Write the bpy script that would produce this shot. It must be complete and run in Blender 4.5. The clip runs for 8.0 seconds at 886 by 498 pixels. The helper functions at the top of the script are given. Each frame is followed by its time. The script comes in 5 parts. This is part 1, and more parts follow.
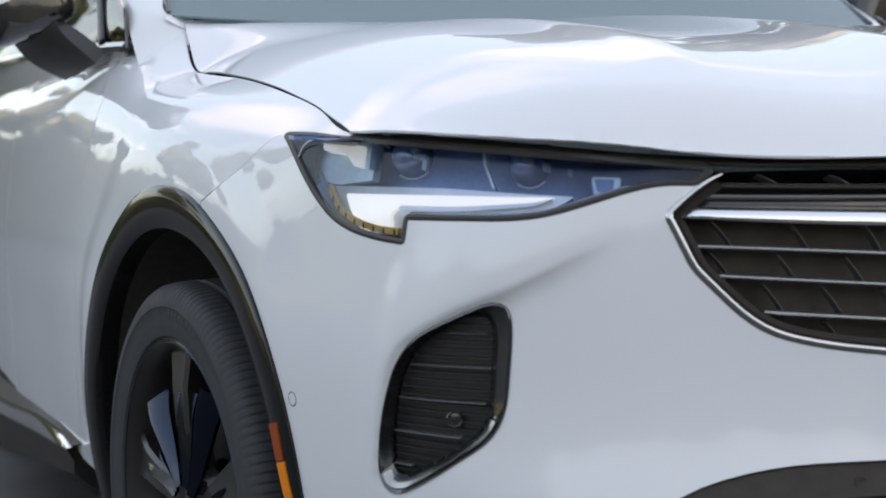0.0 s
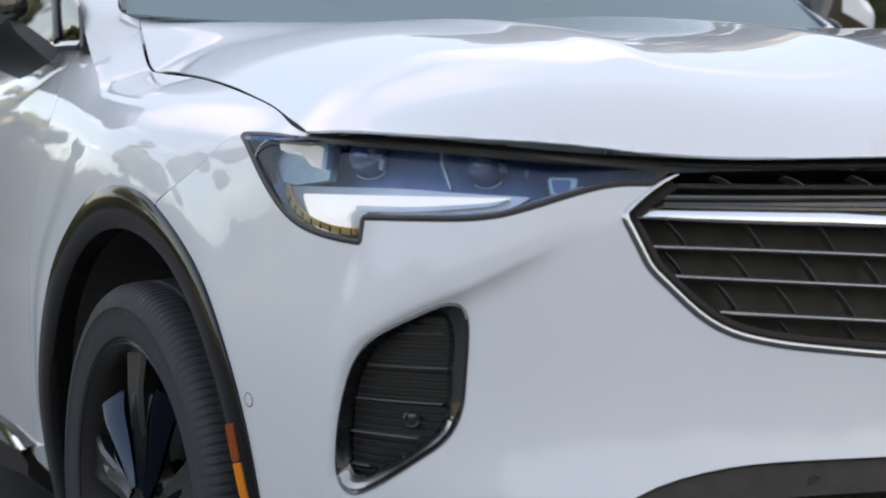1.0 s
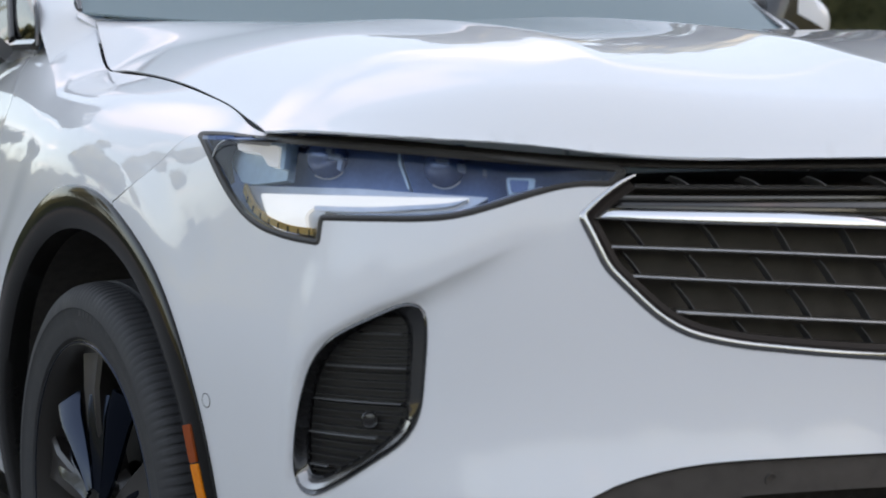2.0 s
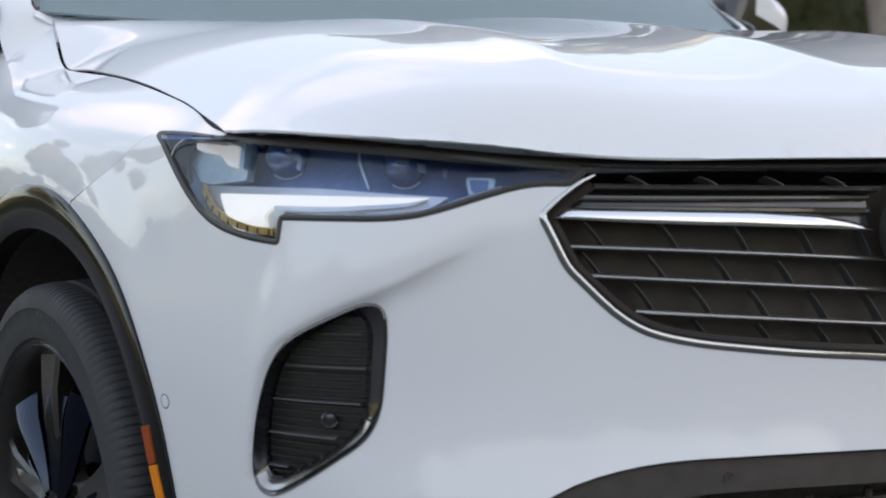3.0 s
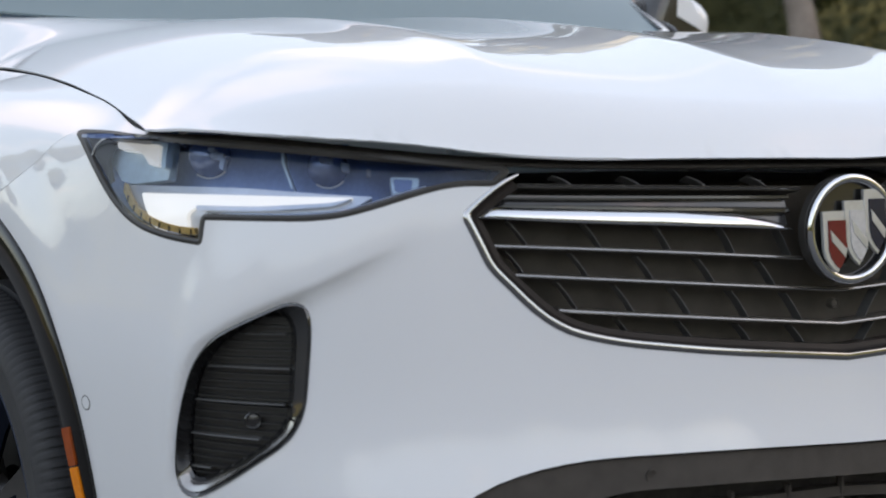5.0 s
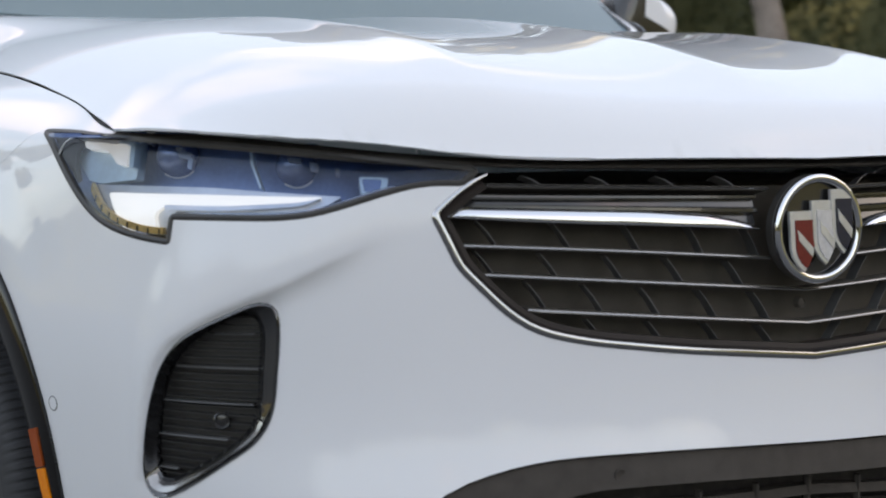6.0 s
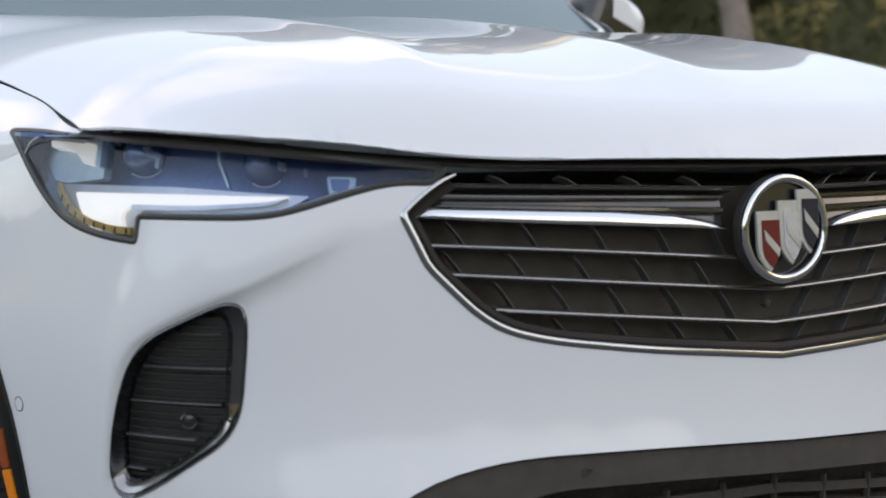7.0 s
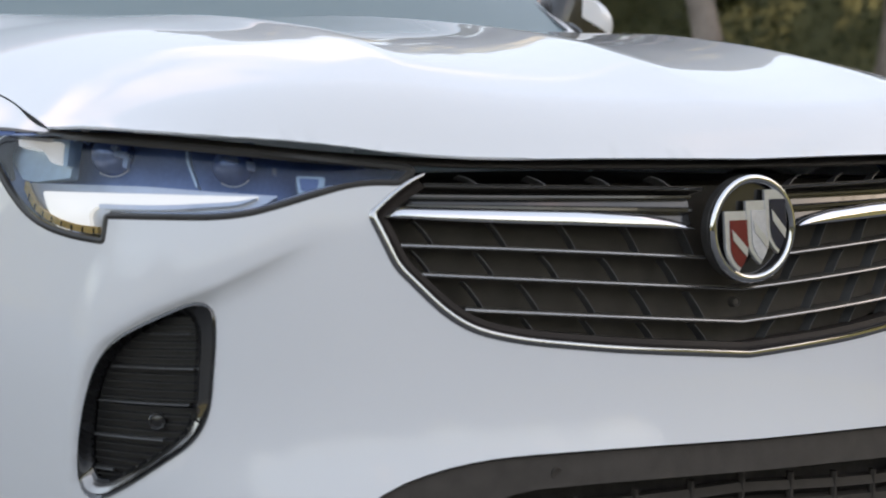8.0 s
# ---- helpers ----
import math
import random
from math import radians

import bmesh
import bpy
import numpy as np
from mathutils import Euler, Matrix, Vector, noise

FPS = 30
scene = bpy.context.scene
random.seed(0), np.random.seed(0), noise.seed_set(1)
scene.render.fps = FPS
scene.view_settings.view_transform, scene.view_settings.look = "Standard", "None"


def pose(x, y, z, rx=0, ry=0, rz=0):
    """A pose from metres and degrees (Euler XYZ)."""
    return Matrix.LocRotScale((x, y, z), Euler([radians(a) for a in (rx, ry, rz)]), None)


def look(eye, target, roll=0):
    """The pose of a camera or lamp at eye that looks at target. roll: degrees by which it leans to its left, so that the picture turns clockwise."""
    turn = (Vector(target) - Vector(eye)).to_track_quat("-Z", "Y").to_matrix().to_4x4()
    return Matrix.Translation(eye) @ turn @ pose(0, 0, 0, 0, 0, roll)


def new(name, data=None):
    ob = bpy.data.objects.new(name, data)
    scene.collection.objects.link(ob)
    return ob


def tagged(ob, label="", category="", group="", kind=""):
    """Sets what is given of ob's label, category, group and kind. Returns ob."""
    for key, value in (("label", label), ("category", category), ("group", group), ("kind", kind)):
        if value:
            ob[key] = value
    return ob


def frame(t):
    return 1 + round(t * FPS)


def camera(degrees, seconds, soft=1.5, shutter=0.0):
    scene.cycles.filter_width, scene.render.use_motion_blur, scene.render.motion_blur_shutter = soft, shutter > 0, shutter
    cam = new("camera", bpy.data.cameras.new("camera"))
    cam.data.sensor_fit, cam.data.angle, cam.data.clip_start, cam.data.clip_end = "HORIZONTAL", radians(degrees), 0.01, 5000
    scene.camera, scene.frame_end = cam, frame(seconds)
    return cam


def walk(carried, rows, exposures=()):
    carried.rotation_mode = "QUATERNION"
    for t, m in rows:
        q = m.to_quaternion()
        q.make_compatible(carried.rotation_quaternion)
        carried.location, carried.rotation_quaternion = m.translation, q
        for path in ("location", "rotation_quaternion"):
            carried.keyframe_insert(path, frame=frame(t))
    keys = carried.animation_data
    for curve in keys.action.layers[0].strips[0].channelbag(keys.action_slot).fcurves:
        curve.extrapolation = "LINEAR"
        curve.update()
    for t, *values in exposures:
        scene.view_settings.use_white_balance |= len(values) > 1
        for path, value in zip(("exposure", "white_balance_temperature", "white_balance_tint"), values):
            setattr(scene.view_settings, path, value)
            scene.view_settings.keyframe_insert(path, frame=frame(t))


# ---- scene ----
cam = camera(32.38, 8.0, soft=1.7)
EYE = (-1.381, -1.418, 0.893)
ROWS = [
    (0.0, 86.343, 1.113, -21.889),
    (0.5, 86.335, 1.050, -22.688),
    (1.0, 86.325, 0.994, -23.504),
    (1.5, 86.314, 0.946, -24.299),
    (3.0, 86.276, 0.838, -26.571),
    (3.5, 86.262, 0.807, -27.322),
    (4.0, 86.248, 0.777, -28.079),
    (4.5, 86.234, 0.747, -28.794),
    (6.0, 86.198, 0.664, -30.587),
    (6.5, 86.187, 0.625, -31.189),
    (7.0, 86.177, 0.579, -31.780),
    (7.5, 86.168, 0.524, -32.381),
    (8.0, 86.160, 0.461, -32.935),
]
walk(cam, [(t, pose(*EYE, *turn)) for t, *turn in ROWS], [(0.0, 1.50, 7370, 17), (4.0, 1.52, 7500, 17), (8.0, 1.55, 7650, 17)])
cam.data.dof.use_dof = True
cam.data.dof.focus_distance, cam.data.dof.aperture_fstop = 2.2, 5.0

# ---- world and sun ----
SUN_AT, SUN_UP = radians(114), radians(10)      # from north (y) towards east (x), and above the horizon
world = bpy.data.worlds.new("sky")
scene.world = world
world.use_nodes = True
_n = world.node_tree.nodes
_sky = _n.new("ShaderNodeTexSky")
_sky.sky_type, _sky.sun_disc = "NISHITA", False
_sky.sun_elevation, _sky.sun_rotation = SUN_UP, SUN_AT
_sky.air_density, _sky.dust_density, _sky.ozone_density = 1.0, 0.9, 1.0
# an even high veil over the whole sky, and small warm puffs on a flat layer below it
_l = world.node_tree.links
_co, _xyz, _up, _flat, _puff, _ramp, _veil, _mix = (_n.new("ShaderNode" + k) for k in ("TexCoord", "SeparateXYZ", "Math", "VectorMath", "TexNoise", "ValToRGB", "MixRGB", "MixRGB"))
_up.operation, _up.inputs[1].default_value = "MAXIMUM", 0.06
_flat.operation = "DIVIDE"
_puff.inputs["Scale"].default_value, _puff.inputs["Detail"].default_value, _puff.inputs["Roughness"].default_value = 0.9, 7, 0.55
_ramp.color_ramp.elements[0].position, _ramp.color_ramp.elements[1].position = 0.56, 0.68
_veil.inputs[0].default_value, _veil.inputs[2].default_value = 0.45, (2.9, 3.55, 4.5, 1)
_mix.blend_type, _mix.inputs[2].default_value = "ADD", (2.6, 1.7, 1.3, 1)
_l.new(_co.outputs["Generated"], _xyz.inputs[0])
_l.new(_xyz.outputs[2], _up.inputs[0])
_l.new(_co.outputs["Generated"], _flat.inputs[0])
_l.new(_up.outputs[0], _flat.inputs[1])
_l.new(_flat.outputs[0], _puff.inputs["Vector"])
_l.new(_puff.outputs["Fac"], _ramp.inputs[0])
_l.new(_ramp.outputs[0], _mix.inputs[0])
_l.new(_sky.outputs[0], _veil.inputs[1])
_l.new(_veil.outputs[0], _mix.inputs[1])
_l.new(_mix.outputs[0], _n["Background"].inputs[0])
_n["Background"].inputs[1].default_value = 0.15
sun = new("sun", bpy.data.lights.new("sun", "SUN"))
sun.data.energy, sun.data.angle, sun.data.color = 4.0, radians(0.6), (1.0, 0.80, 0.58)
_to = Vector((math.sin(SUN_AT) * math.cos(SUN_UP), math.cos(SUN_AT) * math.cos(SUN_UP), math.sin(SUN_UP)))
sun.matrix_world = look(_to * 60, (0, 0, 0))


# ---- materials ----
def material(name, color, rough=0.5, metal=0.0, coat=0.0, vary=0.0, scale=20.0, bump=0.0, bump_scale=200.0, rough_vary=0.0, **more):
    """A principled material with two scales of variation in colour and gloss and a fine bump."""
    m = bpy.data.materials.new(name)
    m.use_nodes = True
    nt = m.node_tree
    b = nt.nodes["Principled BSDF"]
    b.inputs["Base Color"].default_value = (*color, 1)
    b.inputs["Roughness"].default_value = rough
    b.inputs["Metallic"].default_value = metal
    b.inputs["Coat Weight"].default_value = coat
    b.inputs["Coat Roughness"].default_value = 0.015
    for k, v in more.items():
        b.inputs[k.replace("_", " ")].default_value = v
    if vary or bump or rough_vary:
        tc = nt.nodes.new("ShaderNodeTexCoord")
        big = nt.nodes.new("ShaderNodeTexNoise")
        big.inputs["Scale"].default_value, big.inputs["Detail"].default_value = scale, 6
        fine = nt.nodes.new("ShaderNodeTexNoise")
        fine.inputs["Scale"].default_value, fine.inputs["Detail"].default_value = bump_scale, 3
        for node in (big, fine):
            nt.links.new(tc.outputs["Object"], node.inputs["Vector"])
        if vary:
            add = nt.nodes.new("ShaderNodeMath")
            add.operation = "MULTIPLY_ADD"
            add.inputs[1].default_value, add.inputs[2].default_value = 0.35, 0.0
            nt.links.new(fine.outputs["Fac"], add.inputs[0])
            add2 = nt.nodes.new("ShaderNodeMath")
            add2.operation = "MULTIPLY_ADD"
            add2.inputs[1].default_value = 0.65
            nt.links.new(big.outputs["Fac"], add2.inputs[0])
            nt.links.new(add.outputs[0], add2.inputs[2])
            ramp = nt.nodes.new("ShaderNodeValToRGB")
            lo, hi = ramp.color_ramp.elements
            lo.position, hi.position = 0.3, 0.7
            lo.color = (*[c * (1 - vary) for c in color], 1)
            hi.color = (*[min(1, c * (1 + vary)) for c in color], 1)
            nt.links.new(add2.outputs[0], ramp.inputs[0])
            nt.links.new(ramp.outputs[0], b.inputs["Base Color"])
        if rough_vary:
            mr = nt.nodes.new("ShaderNodeMapRange")
            mr.inputs["From Min"].default_value, mr.inputs["From Max"].default_value = 0.3, 0.7
            mr.inputs["To Min"].default_value, mr.inputs["To Max"].default_value = max(0, rough - rough_vary), rough + rough_vary
            nt.links.new(big.outputs["Fac"], mr.inputs["Value"])
            nt.links.new(mr.outputs[0], b.inputs["Roughness"])
        if bump:
            bp = nt.nodes.new("ShaderNodeBump")
            bp.inputs["Strength"].default_value, bp.inputs["Distance"].default_value = bump, 0.001
            nt.links.new(fine.outputs["Fac"], bp.inputs["Height"])
            nt.links.new(bp.outputs[0], b.inputs["Normal"])
    return m


PAINT = material("white_paint", (0.78, 0.785, 0.80), 0.5, coat=1.0, vary=0.015, scale=3, bump=0.02, bump_scale=900, Specular_IOR_Level=0.12, Coat_IOR=1.5)
GLOSS = material("gloss_black", (0.020, 0.019, 0.019), 0.22, coat=1.0, rough_vary=0.05, scale=6)
FLARE = material("semi_gloss_black_plastic", (0.012, 0.0115, 0.011), 0.10, rough_vary=0.04, scale=8, vary=0.2, Specular_IOR_Level=0.4)
CLADDING = material("dusty_black_cladding", (0.034, 0.028, 0.025), 0.4, vary=0.25, scale=12, bump=0.15, bump_scale=900, Specular_IOR_Level=0.12)
BEZEL = material("piano_black", (0.014, 0.014, 0.015), 0.2, coat=1.0, rough_vary=0.05, scale=6, Coat_IOR=1.75)
# SATIN, MATTE, LINER and VENTBLACK: blacks raised and warmed to stand for lens veil
SATIN = material("satin_black_plastic", (0.050, 0.047, 0.044), 0.42, vary=0.2, scale=30, bump=0.25, bump_scale=1500)
MATTE = material("textured_black_plastic", (0.062, 0.054, 0.047), 0.6, vary=0.2, scale=40, bump=0.5, bump_scale=1200, Specular_IOR_Level=0.22)
LINER = material("felt_liner", (0.050, 0.044, 0.040), 0.95, vary=0.3, scale=60, bump=0.5, bump_scale=600)
RUBBER = material("tyre_rubber", (0.031, 0.031, 0.033), 0.72, vary=0.25, scale=25, bump=0.3, bump_scale=700, rough_vary=0.1)
CHROME = material("chrome", (0.74, 0.75, 0.77), 0.06, 1.0, rough_vary=0.03, scale=30)
DARKCHROME = material("smoked_chrome", (0.20, 0.20, 0.21), 0.14, 1.0, rough_vary=0.05, scale=30)
RIM = material("black_alloy", (0.026, 0.023, 0.021), 0.32, 0.0, coat=0.3, rough_vary=0.05, scale=8)
# black alloy; its blue is reflected sky painted into the colour
RIMFACE = material("dark_blue_alloy_face", (0.017, 0.024, 0.042), 0.2, 0.9, coat=0.12, rough_vary=0.05, scale=12)
AMBER = material("amber_lens", (1.0, 0.26, 0.008), 0.15, coat=0.4, vary=0.15, scale=90)
AMBERDARK = material("deep_amber_lens", (0.34, 0.06, 0.006), 0.15, coat=0.4, vary=0.15, scale=90)
# dark housing; the lens's blue sky reflection is put into its colour
HOUSING = material("lamp_housing", (0.15, 0.23, 0.42), 0.5, 0.3, coat=0.3, vary=0.15, scale=25)
SILVER = material("satin_silver_plastic", (0.62, 0.63, 0.64), 0.3, 0.6, coat=0.4, vary=0.06, scale=50)
# colour of the warm reflection painted at the reflector's foot
GOLD = material("golden_lamp_plastic", (0.72, 0.46, 0.16), 0.3, 0.5, coat=0.4, vary=0.3, scale=120)
BROWN = material("dark_brown_plastic", (0.022, 0.017, 0.014), 0.45, coat=0.0, vary=0.2, scale=40)
# same painted sky blue as the housing
BULB = material("blue_tinted_bulb_lens", (0.105, 0.16, 0.31), 0.2, 0.25, coat=1.0, vary=0.2, scale=60)
FRAMECHROME = material("grille_frame_chrome", (0.52, 0.52, 0.53), 0.12, 1.0, rough_vary=0.04, scale=30)
EDGECHROME = material("brushed_chrome_edge", (0.40, 0.385, 0.37), 0.22, 1.0, rough_vary=0.05, scale=40)
VENTBLACK = material("vent_black_plastic", (0.030, 0.029, 0.028), 0.42, vary=0.2, scale=40, bump=0.2, bump_scale=1200)
BOWL = material("grey_reflector_plastic", (0.60, 0.76, 0.84), 0.35, 0.1, coat=0.5, vary=0.1, scale=60)
RED = material("red_enamel", (0.15, 0.012, 0.014), 0.25, coat=0.2, vary=0.1, scale=200)
WHITE = material("silver_enamel", (0.62, 0.62, 0.66), 0.25, 0.3, coat=1.0, vary=0.1, scale=200)
BLUE = material("blue_enamel", (0.010, 0.014, 0.034), 0.25, coat=0.2, vary=0.1, scale=200)
CABIN = material("cabin_dark", (0.02, 0.02, 0.022), 0.8, vary=0.3, scale=15)


def glass(name, tint, ior=1.5, glare=0.0):
    """A thin pane: tinted see-through, mirror gloss by Fresnel, and an optional pale film for sky glare."""
    m = bpy.data.materials.new(name)
    m.use_nodes = True
    nt = m.node_tree
    nt.nodes.remove(nt.nodes["Principled BSDF"])
    out = nt.nodes["Material Output"]
    clear, gloss, mix, fr = (nt.nodes.new("ShaderNode" + k) for k in ("BsdfTransparent", "BsdfGlossy", "MixShader", "Fresnel"))
    clear.inputs["Color"].default_value = (*tint, 1)
    gloss.inputs["Roughness"].default_value = 0.01
    fr.inputs["IOR"].default_value = ior
    nt.links.new(fr.outputs[0], mix.inputs[0])
    last = clear
    if glare:
        film, mix2 = nt.nodes.new("ShaderNodeBsdfDiffuse"), nt.nodes.new("ShaderNodeMixShader")
        film.inputs["Color"].default_value = (0.46, 0.60, 0.64, 1)
        mix2.inputs[0].default_value = glare
        nt.links.new(clear.outputs[0], mix2.inputs[1])
        nt.links.new(film.outputs[0], mix2.inputs[2])
        last = mix2
    nt.links.new(last.outputs[0], mix.inputs[1])
    nt.links.new(gloss.outputs[0], mix.inputs[2])
    nt.links.new(mix.outputs[0], out.inputs["Surface"])
    return m


# clear cover, tinted blue to stand for reflected sky
LENS = glass("clear_lens", (0.82, 0.89, 1.0), 1.5)
PANE = glass("tinted_glass", (0.35, 0.42, 0.43))
# the sky's glare on the windshield is painted as a pale film
SCREEN = glass("hazy_windshield", (0.45, 0.60, 0.70), glare=0.42)
# black plastics; a brown lens veil is put into their lifted colour
DEEP = material("deep_black_plastic", (0.075, 0.067, 0.058), 0.5, vary=0.2, scale=40, bump=0.2, bump_scale=1200)
GRILLEBACK = material("brownish_grille_backing", (0.072, 0.062, 0.050), 0.8, vary=0.2, scale=40, bump=0.2, bump_scale=900)
FIN = material("grey_plastic_fin", (0.10, 0.10, 0.10), 0.3, vary=0.15, scale=30)
DARKSTEEL = material("dark_brake_steel", (0.05, 0.05, 0.05), 0.5, 1.0, vary=0.1, scale=60)

# pale colour for highlights painted round the projector modules
HIGHLIGHT = material("pale_blue_plastic_facet", (0.30, 0.36, 0.46), 0.3, 0.3, coat=0.5, vary=0.2, scale=80)
LAMP = bpy.data.materials.new("lit_light_guide")
LAMP.use_nodes = True
_b = LAMP.node_tree.nodes["Principled BSDF"]
_b.inputs["Base Color"].default_value = (0.6, 0.61, 0.62, 1)
_b.inputs["Roughness"].default_value = 0.22
_b.inputs["Emission Color"].default_value = (0.97, 1.0, 0.93, 1)
_b.inputs["Emission Strength"].default_value = 0.25
HOOK = LAMP.copy()                      # the small hook above it glows less
HOOK.name = "dim_light_guide"
HOOK.node_tree.nodes["Principled BSDF"].inputs["Emission Strength"].default_value = 0.12


# ---- body surfaces: the painted shell as two smooth fields ----
def spline(px, py):
    """Natural cubic spline through (px, py); py may have columns."""
    px, py = np.asarray(px, float), np.asarray(py, float)
    n, h = len(px), np.diff(px)
    A, B = np.zeros((n, n)), np.zeros((n,) + py.shape[1:])
    A[0, 0] = A[-1, -1] = 1
    for i in range(1, n - 1):
        A[i, i - 1:i + 2] = h[i - 1], 2 * (h[i - 1] + h[i]), h[i]
        B[i] = 6 * ((py[i + 1] - py[i]) / h[i] - (py[i] - py[i - 1]) / h[i - 1])
    M = np.linalg.solve(A, B.reshape(n, -1)).reshape(B.shape)

    def at(x):
        x = np.asarray(x, float)
        i = np.clip(np.searchsorted(px, x) - 1, 0, n - 2)
        shape = x.shape + (1,) * (py.ndim - 1)
        a, b, hh = (px[i + 1] - x).reshape(shape), (x - px[i]).reshape(shape), h[i].reshape(shape)
        return (M[i] * a ** 3 + M[i + 1] * b ** 3) / (6 * hh) + (py[i] / hh - M[i] * hh / 6) * a + (py[i + 1] / hh - M[i + 1] * hh / 6) * b
    return at


# the widest outline in plan, from the nose back along the flank
PLAN = [(0.30, 0.02), (0, 0), (-0.30, 0.02), (-0.50, 0.07), (-0.66, 0.15), (-0.755, 0.25), (-0.81, 0.36), (-0.842, 0.47),
        (-0.868, 0.62), (-0.912, 0.95), (-0.938, 1.2), (-0.955, 1.4), (-0.965, 1.9), (-0.965, 2.7),
        (-0.960, 3.6), (-0.925, 4.2), (-0.80, 4.52), (-0.45, 4.62), (0, 4.64), (0.3, 4.63)]
_len = np.concatenate([[0], np.cumsum(np.linalg.norm(np.diff(np.array(PLAN), axis=0), axis=1))])
_len = _len - _len[1]
plan_at = spline(_len, PLAN)
U = _len[1:-1]                     # stations
PLAN_Y = [p[1] for p in PLAN[1:-1]]
LEVEL = (0.30, 0.45, 0.55, 0.65, 0.75, 0.83, 0.90, 0.96, 1.00)
# how far each level lies inside the outline, station by station
INSET = [
    (0.014, -0.028, -0.011, -0.002, 0.000, 0.004, 0.012, 0.020, 0.040),
    (0.014, -0.028, -0.011, -0.002, 0.000, 0.004, 0.012, 0.020, 0.040),
    (0.016, -0.026, -0.009, -0.001, 0.000, 0.004, 0.012, 0.020, 0.040),
    (0.024, -0.013, -0.003, 0.000, 0.000, 0.004, 0.012, 0.020, 0.040),
    (0.040, 0.010, 0.003, 0.000, 0.003, 0.009, 0.018, 0.025, 0.039),
    (0.040, 0.016, 0.005, -0.001, 0.004, 0.011, 0.018, 0.023, 0.030),
    (0.034, 0.012, 0.003, -0.001, 0.004, 0.012, 0.024, 0.042, 0.0645),
    (0.030, 0.010, 0.004, 0.000, 0.003, 0.009, 0.024, 0.054, 0.0984),
    (0.030, 0.010, 0.004, 0.000, 0.000, 0.004, 0.018, 0.066, 0.142),
    (0.030, 0.010, 0.004, 0.000, 0.002, 0.008, 0.024, 0.076, 0.155),
    (0.030, 0.010, 0.004, 0.000, 0.004, 0.014, 0.034, 0.080, 0.150),
    (0.018, 0.008, 0.004, 0.000, 0.004, 0.014, 0.034, 0.070, 0.110),
] + [(0.012, 0.006, 0.003, 0.000, 0.004, 0.014, 0.034, 0.070, 0.110)] * 6

# the true height of the three upper levels
HIGH = [
    (0.862, 0.867, 0.872), (0.865, 0.870, 0.875), (0.872, 0.877, 0.882), (0.887, 0.893, 0.899), (0.897, 0.905, 0.910),
    (0.903, 0.913, 0.917), (0.906, 0.924, 0.942), (0.910, 0.943, 0.970), (0.915, 0.986, 1.0155), (0.930, 1.008, 1.039),
    (0.945, 1.030, 1.070), (0.960, 1.045, 1.090)] + [(0.970, 1.055, 1.100)] * 6

_field = spline(LEVEL, np.stack([np.array(INSET).T, np.array([tuple(LEVEL[:6]) + h for h in HIGH]).T], axis=2))


def shell_point(u, w, worked=1.0):
    """A point of the shell: u runs along the outline from the nose, w is the nominal height."""
    u, w = np.asarray(u, float), np.asarray(w, float)
    rows = _field(w)                                   # (..., station, 2)
    flat = rows.reshape(-1, len(U), 2)
    uu, out = u.ravel(), np.empty((u.size, 2))
    L = _hat(uu)                                       # spline weights of the stations
    out = np.einsum("ns,nsk->nk", L, flat)
    p = plan_at(uu)
    e = 1e-4
    tangent = plan_at(uu + e) - plan_at(uu - e)
    tangent /= np.linalg.norm(tangent, axis=1)[:, None]
    normal = np.stack([tangent[:, 1], -tangent[:, 0]], 1)   # inward
    d = out[:, 0] + worked * relief(uu, w.ravel())
    y = np.interp(uu, U, PLAN_Y)
    foot = smooth(1.18, 1.43, y) * (1 - smooth(1.50, 1.85, y)) * smooth(0.88, 1.0, w.ravel())   # sweep up to the pillar's foot
    d = d + 0.041 * foot
    out[:, 1] += 0.068 * foot
    xy = p + normal * d[:, None]
    return np.concatenate([xy, out[:, 1:]], 1).reshape(u.shape + (3,))


_hat = spline(U, np.eye(len(U)))


def smooth(a, b, x):
    t = np.clip((np.asarray(x, float) - a) / (b - a), 0, 1)
    return t * t * (3 - 2 * t)


BROW = spline((0.56, 0.634, 0.70, 0.768, 0.822, 0.857, 0.885, 0.905), (0.800, 0.769, 0.738, 0.710, 0.681, 0.645, 0.56, 0.46))


VENT_CORE = np.array([(0.705, 0.718), (0.700, 0.690), (0.711, 0.606), (0.746, 0.556), (0.862, 0.487), (0.882, 0.505), (0.860, 0.616), (0.826, 0.664), (0.770, 0.697), (0.725, 0.716)])


def near_vent(u, w):
    """1 at the vent's edge, fading to 0 a few centimetres outside it."""
    best = np.full(np.shape(u), 9.0)
    for a, b in zip(VENT_CORE, np.roll(VENT_CORE, -1, 0)):
        t = np.clip(((u - a[0]) * (b - a)[0] + (w - a[1]) * (b - a)[1]) / ((b - a) ** 2).sum(), 0, 1)
        best = np.minimum(best, np.hypot(u - a[0] - t * (b - a)[0], w - a[1] - t * (b - a)[1]))
    return np.clip(1 - best / 0.026, 0, 1) ** 2


